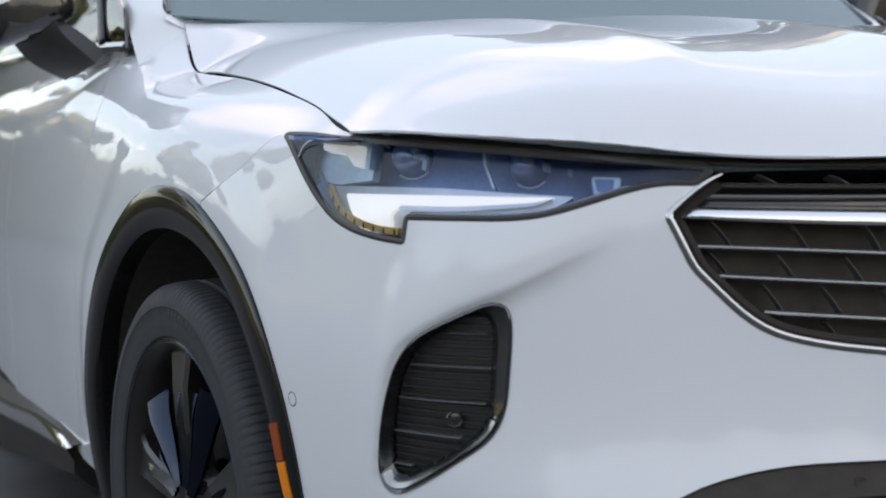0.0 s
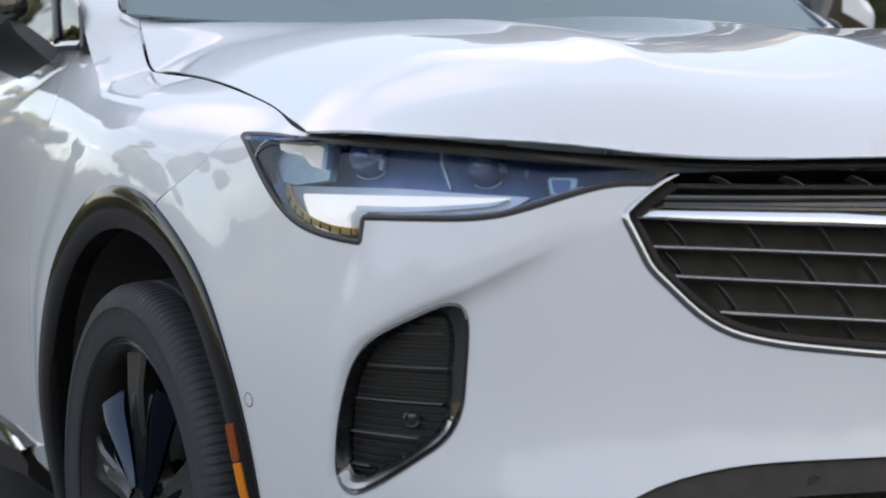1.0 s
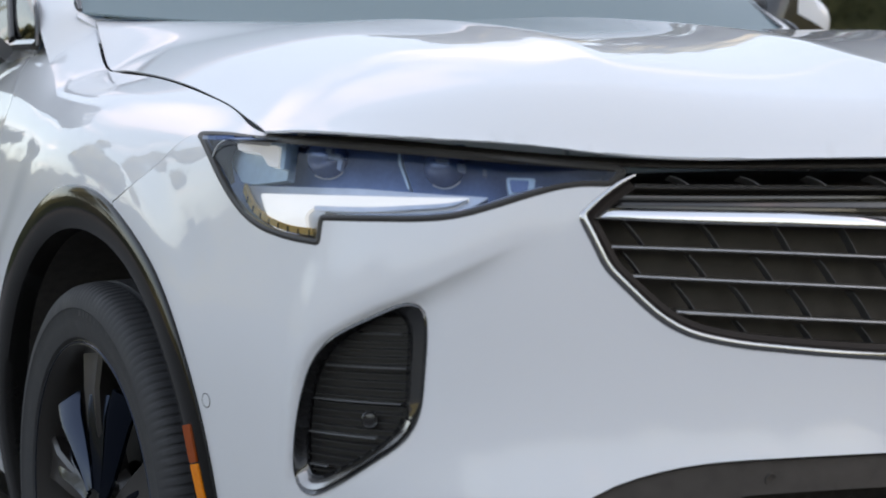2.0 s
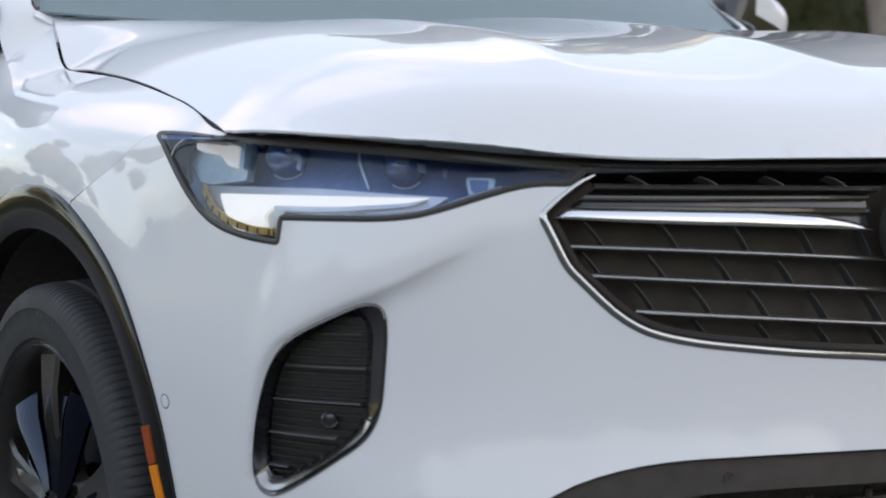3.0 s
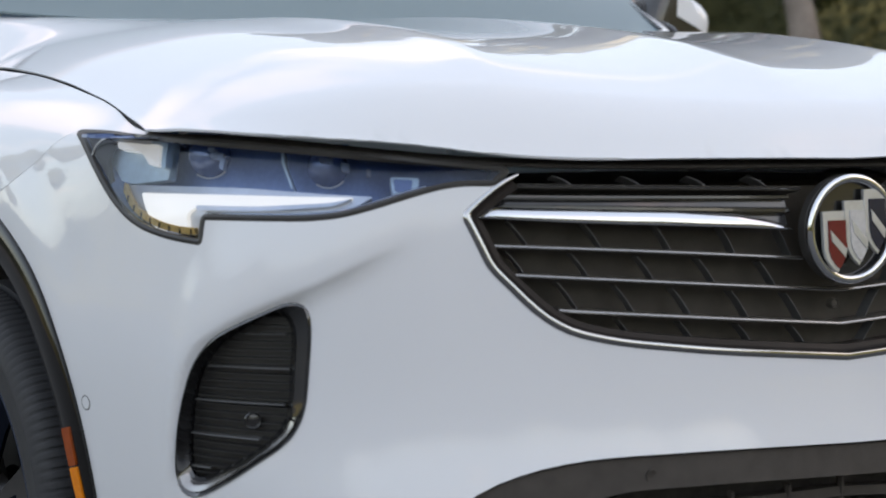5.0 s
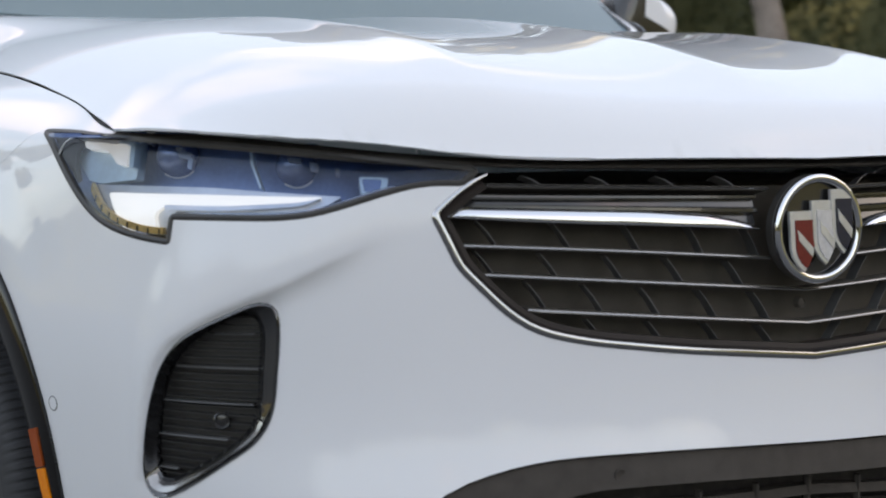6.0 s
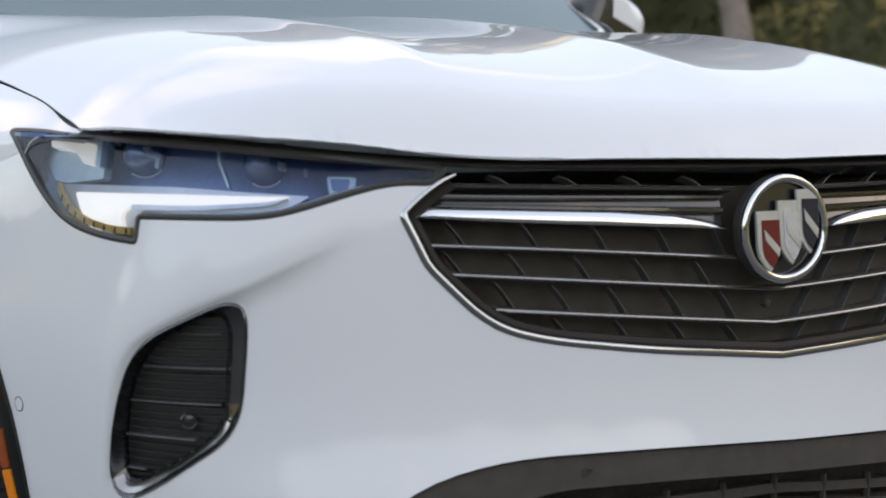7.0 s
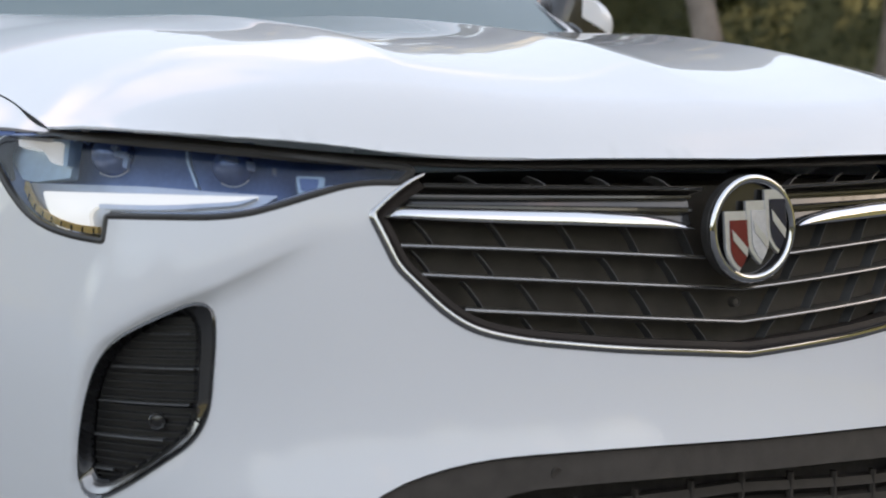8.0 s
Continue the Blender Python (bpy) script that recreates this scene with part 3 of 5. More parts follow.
def headlight():
    lamp = empty("headlight", car)
    tagged(lamp, "clear headlight with a lit L-shaped light bar")
    lens = skin("lens", LENS_LINE, [], lambda q: on_shell(q, raked(q), True), LENS, lamp, step=0.012, lip=0.003, flip=True)
    lens.visible_shadow = False
    line, up = ring_line(dense(LENS_LINE, 0.008), -0.0015)
    sweep("rim", line, [(-0.0045, -0.004), (-0.004, 0.0015), (0.0, 0.003), (0.0035, 0.0015), (0.004, -0.004)], SATIN, lamp, up=up, closed=True)
    skin("housing", LENS_LINE, [], lambda q: on_shell(q, -0.06 + raked(q), True), HOUSING, lamp, step=0.014, lip=0.004, flip=True)
    wall_ring("housing_wall", dense(LENS_LINE, 0.01), -0.004 + raked(dense(LENS_LINE, 0.01)), -0.06, HOUSING, lamp, level=True)
    # the L of the daytime light
    plate("light_guide", [(0.963, 0.8414, 0.006), (0.7885, 0.8405, 0.03), (0.6458, 0.8385, 0.004), (0.6683, 0.831, 0.02), (0.7688, 0.8265, 0.03), (0.8576, 0.8285, 0.006), (0.874, 0.8201, 0.008), (0.8678, 0.7985, 0.004), (0.9256, 0.8013, 0.01), (0.9471, 0.8244, 0.02)],
          -0.014, LAMP, lamp, "white lit light bar", lip=0.02)
    # reflector shelf round it
    plate("reflector", [(1.0065, 0.8488, 0.01), (0.7926, 0.8479, 0.03), (0.622, 0.8390, 0.004), (0.6457, 0.8257, 0.02), (0.690, 0.8205, 0.02), (0.8485, 0.8215, 0.006), (0.852, 0.7945, 0.004), (0.8895, 0.7970, 0.02), (0.9465, 0.8110, 0.02), (0.997, 0.8359, 0.02), (1.0104, 0.8415, 0.01)],
          -0.020, SILVER, lamp, "silver reflector shelf", lip=0.025)
    # added strip and dark bars imitate warm surroundings mirrored in the reflector
    foot = curve([(1.000, 0.8430), (0.975, 0.8255), (0.9465, 0.8125), (0.915, 0.8035), (0.8895, 0.7990), (0.856, 0.7965)], 5)
    plate("amber_strip", [tuple(q) for q in foot] + [(q[0] + 0.001, q[1] + 0.0085) for q in foot[::-1]], -0.012, GOLD, lamp, "golden reflection painted below the light bar", r=0.001, lip=0.006)
    for q in foot[3::3]:
        plate("strip_rib", [(q[0] + 0.0007, q[1]), (q[0] - 0.0007, q[1]), (q[0] - 0.0004, q[1] + 0.0065), (q[0] + 0.0010, q[1] + 0.0065)], -0.0105, BROWN, lamp, r=0.0002, lip=0.003)
    plate("bar_edge", [(0.8576, 0.8300, 0.004), (0.7688, 0.8285, 0.03), (0.672, 0.8325, 0.02), (0.648, 0.8375, 0.002), (0.668, 0.8285, 0.02), (0.7688, 0.8232, 0.03), (0.856, 0.8245, 0.004)], -0.0125, SILVER, lamp, "grey edge of the light bar", lip=0.006)
    plate("lower_trim", [(0.8335, 0.8232, 0.004), (0.690, 0.8215, 0.03), (0.646, 0.8265, 0.02), (0.560, 0.855, 0.004), (0.560, 0.850, 0.004), (0.642, 0.8222, 0.03), (0.690, 0.8165, 0.03), (0.8345, 0.8185, 0.004)],
          -0.006, DARKCHROME, lamp, "dark chrome trim", lip=0.012)
    # inner hook-shaped reflector and the side bowl behind it
    plate("hook_reflector", [(1.0261, 0.9022, 0.006), (0.9309, 0.8985, 0.004), (0.9224, 0.8689, 0.004), (0.9442, 0.8702, 0.006), (0.9631, 0.8852, 0.012), (1.0194, 0.8894, 0.006)], -0.004, HOOK, lamp, "softly lit white hook", lip=0.01)
    plate("hook_frame", [(0.9284, 0.9091), (0.9186, 0.9099), (0.9124, 0.8672), (0.9201, 0.8671)], -0.0045, BOWL, lamp, r=0.002, lip=0.01)
    plate("side_bowl", [(1.0577, 0.8724, 0.01), (1.0559, 0.9082, 0.01), (1.03, 0.932, 0.01), (0.9364, 0.936, 0.004), (0.9252, 0.8543, 0.004), (0.9988, 0.8494, 0.01), (1.030, 0.8525, 0.01)], -0.024, BOWL, lamp, "pale grey inner bowl", lip=0.012)
    # side marker band near the outer tip
    plate("marker_band", [(1.100, 0.917, 0.01), (1.060, 0.930, 0.01), (0.970, 0.938, 0.005), (0.962, 0.918, 0.01), (1.020, 0.908, 0.02), (1.042, 0.885, 0.02), (1.030, 0.858, 0.02), (1.008, 0.836, 0.008), (1.018, 0.838, 0.008), (1.066, 0.880, 0.02)], -0.006, BROWN, lamp, "dark marker band", lip=0.008)
    # projector modules
    for u, w, r in ((0.874, 0.882, 0.026), (0.687, 0.876, 0.024)):
        P = on_shell((u, w), -0.040 + raked((u, w)), True)[0]
        m = Matrix.Translation(P) @ Vector((-1, 0, 0)).rotation_difference(Vector((-0.38, -0.92, 0))).to_matrix().to_4x4()
        pr = empty("projector", lamp)
        bm = lathe([(0.012, r * 1.0), (0.004, r * 0.98), (-0.002, r * 0.85), (-0.006, r * 0.55), (-0.008, r * 0.25), (-0.0085, 0.0005)], 40)
        bm.transform(m)
        part("bulb_lens", bm, BULB, pr)
        bm = bmesh.new()
        box(bm, (-0.002, -r * 1.05, r * 0.98), (0.012, r * 1.05, r * 1.1), 0.002)
        bm.transform(m)
        part("brow", bm, HOUSING, pr)
        arc = [m @ Vector((-0.008, -r * 1.0 * math.cos(a), -r * 1.02 * math.sin(a))) for a in np.linspace(0.75, 2.2, 12)]
        sweep("trim_arc", arc, oval(0.0010, 0.0010, 6), SILVER, pr, up=[tuple(m.to_3x3() @ Vector((-1, 0, 0)))] * 12)
    u, w = 0.742, 0.876
    plate("divider", [(u + 0.012, w + 0.034), (u + 0.008, w + 0.034), (u + 0.002, w + 0.002), (u - 0.014, w - 0.028), (u - 0.011, w - 0.028), (u + 0.0055, w + 0.002)], -0.026, BOWL, lamp, r=0.001, lip=0.012)
    # pale plates drawn in place of the highlights on and round the modules
    for u, w, a, b in ((0.9125, 0.908, 0.005, 0.011), (0.846, 0.884, 0.011, 0.005), (0.857, 0.893, 0.006, 0.004), (0.835, 0.874, 0.004, 0.008), (0.686, 0.888, 0.010, 0.004), (0.660, 0.879, 0.006, 0.007), (0.629, 0.872, 0.003, 0.006)):
        plate("bracket", [(u + a, w + b), (u - a, w + b * 0.8), (u - a * 0.9, w - b), (u + a * 0.8, w - b * 0.7)], -0.022, HIGHLIGHT, lamp, r=0.002, lip=0.006)
    line, up = ring_line(curve([(0.995, 0.9240), (1.040, 0.9080), (1.060, 0.884), (1.062, 0.862), (1.050, 0.845)], 6), -0.002)
    sweep("bead_line", line, oval(0.0011, 0.0011, 6), SILVER, lamp, up=up)
    cube = empty("inner_lamp", lamp)
    plate("inner_frame", [(0.602, 0.866), (0.566, 0.866), (0.570, 0.842), (0.598, 0.840)], -0.018, BOWL, cube, r=0.005, lip=0.015)
    plate("inner_lens", [(0.598, 0.8625), (0.574, 0.8625), (0.577, 0.846), (0.595, 0.845)], -0.0165, HOUSING, cube, r=0.004, lip=0.002)
    return lamp


def mirror_tree(ob, parent):
    """The mirrored twin of a part with its sub-parts."""
    if ob.data is None:
        twin = new(ob.name.split(".")[0])
        twin.parent = parent
        if "label" in ob:
            twin["label"] = ob["label"]
    else:
        twin = mirrored(ob, parent)
        twin.visible_shadow = ob.visible_shadow
    for ch in list(ob.children):
        mirror_tree(ch, twin)
    return twin


lamp = headlight()
mirror_tree(lamp, car)

# grille
grille = tagged(empty("grille", car), "dark grille with thin chrome slats and wing bars")
half_line = rounded([(0.4535, 0.8820, 0), (0.5205, 0.816, 0.009), (0.4915, 0.757, 0.012), (0.4175, 0.685, 0.045), (0.345, 0.664, 0.05), (0.20, 0.644, 0.05), (0.0, 0.623, 0)], closed=False)
half_line = dense(half_line, 0.012, closed=False)
full_line = [tuple(p) for p in half_line] + [(-u, w) for u, w in half_line[::-1][1:]]
sunk = [-0.003 * max(0.0, 1 - min(k, len(full_line) - 1 - k) / 2.5) for k in range(len(full_line))]
line, up = ring_line(full_line, sunk)
sweep("surround", line, [(-0.0072, -0.012), (-0.0068, -0.0012), (-0.0052, 0.0018), (-0.0016, 0.0030), (0.0026, 0.0014), (0.0054, -0.003), (0.0066, -0.008), (0.0066, -0.012)], FRAMECHROME, grille, "chrome surround", up=up, taper=[min(1.0, 0.30 + 0.06 * min(k, len(full_line) - 1 - k)) for k in range(len(full_line))])
line, up = ring_line([(u * 0.974, 0.772 + (w - 0.772) * 0.93) for u, w in full_line[2:-2]], -0.012)
sweep("inner_frame", line, [(-0.006, -0.02), (-0.006, 0.004), (0.0, 0.006), (0.006, 0.002), (0.007, -0.02)], CLADDING, grille, up=up)
back = [(u, w) for u, w in full_line]
skin("backing", back, [], lambda q: on_shell(q, -0.055), GRILLEBACK, grille, step=0.02, lip=0.004, flip=True)


def slat_line(ends, n=24):
    (u0, w0), (u1, w1), (u2, w2) = ends
    s = spline((u0, u1, u2)[::-1], (w0, w1, w2)[::-1])
    us = np.linspace(u0, u2, n)
    return np.column_stack([us, s(us)])


SLATS = [((0.452, 0.860), (0.270, 0.854), (0.062, 0.844)), ((0.486, 0.779), (0.273, 0.766), (0.063, 0.751)),
         ((0.458, 0.746), (0.273, 0.732), (0.0, 0.709)), ((0.405, 0.704), (0.273, 0.692), (0.0, 0.666))]
for s in SLATS:
    q = slat_line(s)
    for sign in (1, -1):
        qq = q * (sign, 1)
        line, up = ring_line(qq, -0.014)
        slat = sweep("slat", line, [(-0.0026, -0.03), (-0.0024, 0.0), (0.0024, 0.0), (0.0026, -0.03)], DEEP, grille, up=up)
        sweep("chrome_edge", ring_line(qq, -0.0125)[0], [(-0.0017, -0.002), (-0.0014, 0.0008), (0.0, 0.0016), (0.0014, 0.0008), (0.0017, -0.002)], EDGECHROME, slat, "thin chrome edge", up=up)

# curved fins between the slats
BANDS = [(SLATS[0], None, 0.905, (0.395, 0.305, 0.215, 0.125)), (SLATS[1], 0.803, None, (0.452, 0.360, 0.268, 0.177, 0.091)),
         (SLATS[2], SLATS[1], None, (0.455, 0.374, 0.288, 0.202, 0.110)), (SLATS[3], SLATS[2], None, (0.392, 0.318, 0.240, 0.155, 0.07)), (None, SLATS[3], None, (0.315, 0.23, 0.145, 0.06))]
for low, high, top, us in BANDS:
    for u in us:
        w0 = float(spline([e[0] for e in low][::-1], [e[1] for e in low][::-1])(u)) if low else 0.640 + 0.03 * u
        if isinstance(high, tuple):
            w1 = float(spline([e[0] for e in high][::-1], [e[1] for e in high][::-1])(min(u, high[0][0])))
        else:
            w1 = top if top else high + 0.02 * u
        h = w1 - w0
        q = np.array([(u + 0.016 - 0.036 * t ** 0.75 * (h / 0.03) ** 0.5 * 0.8, w1 - h * t - 0.002) for t in np.linspace(0.1, 1, 7)])
        for sign in (1, -1):
            qq = q * (sign, 1)
            line, up = ring_line(qq, -0.030)
            sweep("fin", line, [(-0.0010, -0.010), (-0.0006, 0.006), (0.0006, 0.006), (0.0010, -0.010)], FIN, grille, up=up)

# gloss panel above the wing bars, and the bars
for sign in (1, -1):
    n = 60
    us = np.linspace(0.490, 0.082, n)
    hi, lo = np.interp(us, (0.082, 0.472, 0.490), (0.834, 0.8455, 0.832)), np.interp(us, (0.082, 0.490), (0.790, 0.812))
    rows = [on_shell(np.column_stack([us * sign, hi + (lo - hi) * dv]), o) for dv, o in ((0.0, -0.034), (0.0, -0.018), (0.07, -0.0135), (0.16, -0.0135), (0.22, -0.021), (0.46, -0.019), (0.52, -0.0125), (0.62, -0.0125), (0.68, -0.021), (1.0, -0.017))]
    faces = [(k * n + i, k * n + i + 1, (k + 1) * n + i + 1, (k + 1) * n + i) for k in range(len(rows) - 1) for i in range(n - 1)]
    link_mesh("gloss_panel", [p for r in rows for p in r], faces if sign > 0 else [f[::-1] for f in faces], GLOSS, grille, "ribbed gloss black panel", sharp=25)
    n = 60
    us = np.linspace(0.503, 0.088, n)
    hi = np.interp(us, (0.088, 0.096, 0.108, 0.125, 0.1646, 0.2536, 0.4053, 0.480, 0.488, 0.503), (0.787, 0.7915, 0.7955, 0.7995, 0.8064, 0.8142, 0.8222, 0.8262, 0.8255, 0.8135))
    lo = spline((0.088, 0.2544, 0.406, 0.503), (0.7850, 0.7945, 0.8035, 0.8115))(us)
    rows = []
    for k, (dv, o) in enumerate(((0.0, -0.018), (0.03, -0.0075), (0.2, -0.0045), (0.5, -0.0015), (0.75, -0.0002), (0.95, -0.0012), (1.0, -0.016))):
        rows.append(on_shell(np.column_stack([us * sign, hi + (lo - hi) * dv]), o))
    verts = [p for r in rows for p in r]
    faces = [(k * n + i, k * n + i + 1, (k + 1) * n + i + 1, (k + 1) * n + i) for k in range(6) for i in range(n - 1)]
    if sign < 0:
        faces = [f[::-1] for f in faces]
    link_mesh("wing_bar", verts, faces, CHROME, grille, "polished chrome bar", sharp=50)

# front camera under the emblem
bm = lathe([(0.01, 0.0070), (0.001, 0.0066), (0.0, 0.0056), (0.002, 0.0046), (0.001, 0.003), (0.0008, 0.0005)], 24)
bm.transform(Matrix.Translation((0.0, 0.02, 0.690)) @ pose(0, 0, 0, 0, 0, 90))
part("camera_eye", bm, GRILLEBACK, grille)

# emblem: a ring with three small shields
emblem = tagged(empty("emblem", car), "round chrome emblem with three coloured shields")
EC = Vector((0.0, -0.006, 0.786))
EA, EB = 0.0735, 0.0685
ring = [(EC.x + EA * 0.93 * math.cos(a), EC.y, EC.z + EB * 0.93 * math.sin(a)) for a in np.linspace(0, 2 * math.pi, 65)[:-1]]
sweep("ring", ring, [(0.0058 * math.cos(a), 0.0045 * math.sin(a) + 0.002) for a in np.linspace(0, 2 * math.pi, 13)[:-1]], CHROME, emblem, "chrome ring", up=[(0, -1, 0)] * 64, closed=True)
bm = bmesh.new()
bmesh.ops.create_circle(bm, cap_ends=True, segments=64, radius=1)
bm.transform(Matrix.Translation(EC + Vector((0, 0.004, 0))) @ Matrix.Diagonal((EA * 0.93, 1, EB * 0.93, 1)) @ pose(0, 0, 0, 90))
part("disc", bm, GLOSS, emblem)
bm = lathe([(0.011, 0.995), (0.0, 0.995), (-0.001, 0.985), (0.0, 0.95)], 64)
bm.transform(Matrix.Translation(EC + Vector((0, 0.004, 0))) @ Matrix.Diagonal((EA, 1, EB, 1)) @ pose(0, 0, 0, 0, 0, 90))
part("holder", bm, SATIN, emblem)


def shield(cx, cz, w, h, mat):
    """A small shield: chrome border, coloured field and a slanting chrome band."""
    top, tip = cz + h / 2, cz - h / 2
    outline = [(cx - w / 2, top), (cx - w / 2, top - h * 0.62), (cx - w * 0.42, top - h * 0.76), (cx - w * 0.22, top - h * 0.9), (cx + w * 0.02, tip),
               (cx + w * 0.25, top - h * 0.86), (cx + w * 0.42, top - h * 0.70), (cx + w / 2, top - h * 0.52), (cx + w / 2, top)]
    sh = empty("shield", emblem)

    def lean(bm):
        """The shield's foot stands farther out than its top."""
        for v in bm.verts:
            v.co.y -= 0.08 * (top - v.co.z)

    bm = bmesh.new()
    f = bm.faces.new([bm.verts.new((x, EC.y, z)) for x, z in outline])
    ex = bmesh.ops.extrude_face_region(bm, geom=[f])
    for v in [g for g in ex["geom"] if isinstance(g, bmesh.types.BMVert)]:
        v.co.y -= 0.005
    bmesh.ops.bevel(bm, geom=list(bm.edges), offset=0.0006, segments=2, affect="EDGES")
    lean(bm)
    part("border", bm, SILVER, sh)
    bm = bmesh.new()
    mx, mz = cx + w * 0.30, cz - h * 0.20
    f = bm.faces.new([bm.verts.new((mx + (x - mx) * 0.76, EC.y - 0.0052, mz + (z - mz) * 0.79)) for x, z in outline])
    ex = bmesh.ops.extrude_face_region(bm, geom=[f])
    for v in [g for g in ex["geom"] if isinstance(g, bmesh.types.BMVert)]:
        v.co.y -= 0.0008
    lean(bm)
    part("field", bm, mat, sh)
    bm = bmesh.new()
    band = [(cx - w * 0.24, cz + h * 0.20), (cx - w * 0.20, cz + h * 0.02), (cx + w * 0.34, cz - h * 0.26), (cx + w * 0.40, cz - h * 0.12)]
    f = bm.faces.new([bm.verts.new((x, EC.y - 0.006, z)) for x, z in band])
    ex = bmesh.ops.extrude_face_region(bm, geom=[f])
    for v in [g for g in ex["geom"] if isinstance(g, bmesh.types.BMVert)]:
        v.co.y -= 0.001
    lean(bm)
    part("band", bm, SILVER, sh)


shield(-0.032, 0.771, 0.040, 0.076, RED)
shield(0.004, 0.781, 0.040, 0.081, WHITE)
shield(0.035, 0.794, 0.037, 0.082, BLUE)


# corner vents
def vent():
    v = tagged(empty("corner_vent", car), "black corner vent with thin ribs and a parking camera")
    n = 120
    def by_angle(poly, around):
        p = np.array(dense(poly, 0.002))
        a = np.arctan2(p[:, 1] - around[1], p[:, 0] - around[0])
        o = np.argsort(a)
        aa = np.linspace(-math.pi, math.pi, n, endpoint=False)
        r = np.interp(aa, a[o], np.hypot(*(p[o] - around).T), period=2 * math.pi)
        return around + np.column_stack([np.cos(aa), np.sin(aa)]) * r[:, None]
    c = np.array((0.795, 0.603))
    q, core = by_angle(VENT, c), by_angle(VENT_INNER, c)
    inner = VENT_INNER
    rows = [on_shell(c + (q - c) * 1.012, -0.008), on_shell(c + (q - c) * 1.010, 0.001), on_shell(c + (q - c) * 0.995, 0.003), on_shell(c + (q - c) * 0.975, 0.0015),
            on_shell(q * 0.45 + core * 0.55, -0.008, worked=0.5), on_shell(core, -0.016, worked=0), on_shell(c + (core - c) * 0.985, -0.022, worked=0)]
    faces = [(k * n + i, k * n + (i + 1) % n, (k + 1) * n + (i + 1) % n, (k + 1) * n + i) for k in range(6) for i in range(n)]
    link_mesh("bezel", [p for r in rows for p in r], faces, BEZEL, v, "glossy black bezel", sharp=60)
    skin("recess", inner, [], lambda p: on_shell(p, -0.026, worked=0), VENTBLACK, v, step=0.02, lip=0.004, flip=True)
    foot = np.array([i for i in range(n) if q[i, 1] < 0.500 + (0.890 - q[i, 0]) * 0.47])
    rows = [on_shell(q[foot] * (1 - k) + core[foot] * k, o, worked=0.5) for k, o in ((0.24, -0.004), (0.30, -0.0005), (0.50, -0.0035), (0.72, -0.0075), (0.76, -0.016))]
    m = len(foot)
    faces = [(k * m + i, k * m + i + 1, (k + 1) * m + i + 1, (k + 1) * m + i) for k in range(4) for i in range(m - 1)]
    link_mesh("ledge", [p for r in rows for p in r], faces, EDGECHROME, v, "dark chrome ledge", sharp=60)
    # ribs, and a few longer ones with a bright edge
    for w in np.arange(0.500, 0.700, 0.0095):
        k = [p for p in np.linspace(0.70, 0.90, 120) if inside(inner, [(p, w)])[0]]
        if len(k) < 8:
            continue
        us = np.linspace(k[0] - 0.006, k[-1] - 0.005, 8)
        line, up = ring_line(np.column_stack([us, np.full(8, w)]), -0.020, worked=0)
        sweep("rib", line, [(-0.0022, -0.008), (-0.0008, 0.001), (0.0008, 0.001), (0.0022, -0.008)], VENTBLACK, v, up=up)
    for w, a, b in ((0.5165, 0.845, 0.874), (0.5575, 0.770, 0.8705), (0.5995, 0.735, 0.859), (0.641, 0.728, 0.838), (0.681, 0.733, 0.784)):
        us = np.linspace(a, b, 10)
        line, up = ring_line(np.column_stack([us, np.full(10, w)]), -0.017, worked=0)
        sweep("edge_rib", line, [(-0.0012, -0.010), (-0.0010, 0.0010), (0.0, 0.0018), (0.0010, 0.0010), (0.0012, -0.010)], FIN, v, "thin grey rib", up=up)
    P = on_shell((0.7774, 0.5797), -0.018, worked=0)[0]
    bm = lathe([(0.012, 0.0100), (-0.0030, 0.0100), (-0.0042, 0.0090), (-0.0032, 0.0078), (-0.0006, 0.0066), (-0.0012, 0.0040), (-0.0015, 0.0003)], 28)
    bm.transform(Matrix.Translation(P) @ pose(0, 0, 0, 0, 0, 62))
    part("camera_eye", bm, GLOSS, v, "glossy black camera eye")
    return v


mirror_tree(vent(), car)

# parking sensors set flush in the bumper
def sensor(u, w, r, mat=PAINT):
    P, N = on_shell((u, w), 0.0)[0], normals_at((u, w))[0]
    m = Matrix.Translation(P) @ Vector((-1, 0, 0)).rotation_difference(Vector(N)).to_matrix().to_4x4()
    s = empty("parking_sensor", car)
    bm = lathe([(0.001, r * 1.10), (-0.0004, r * 1.10), (-0.0004, r * 0.97), (0.001, r * 0.97)], 32)
    bm.transform(m)
    part("seal_ring", bm, SATIN, s)
    bm = lathe([(0.0, r * 0.97), (-0.0007, r * 0.9), (-0.0007, 0.0004)], 32)
    bm.transform(m)
    part("cap", bm, mat, s)


for sign in (1, -1):
    sensor(1.055 * sign, 0.579, 0.0088)

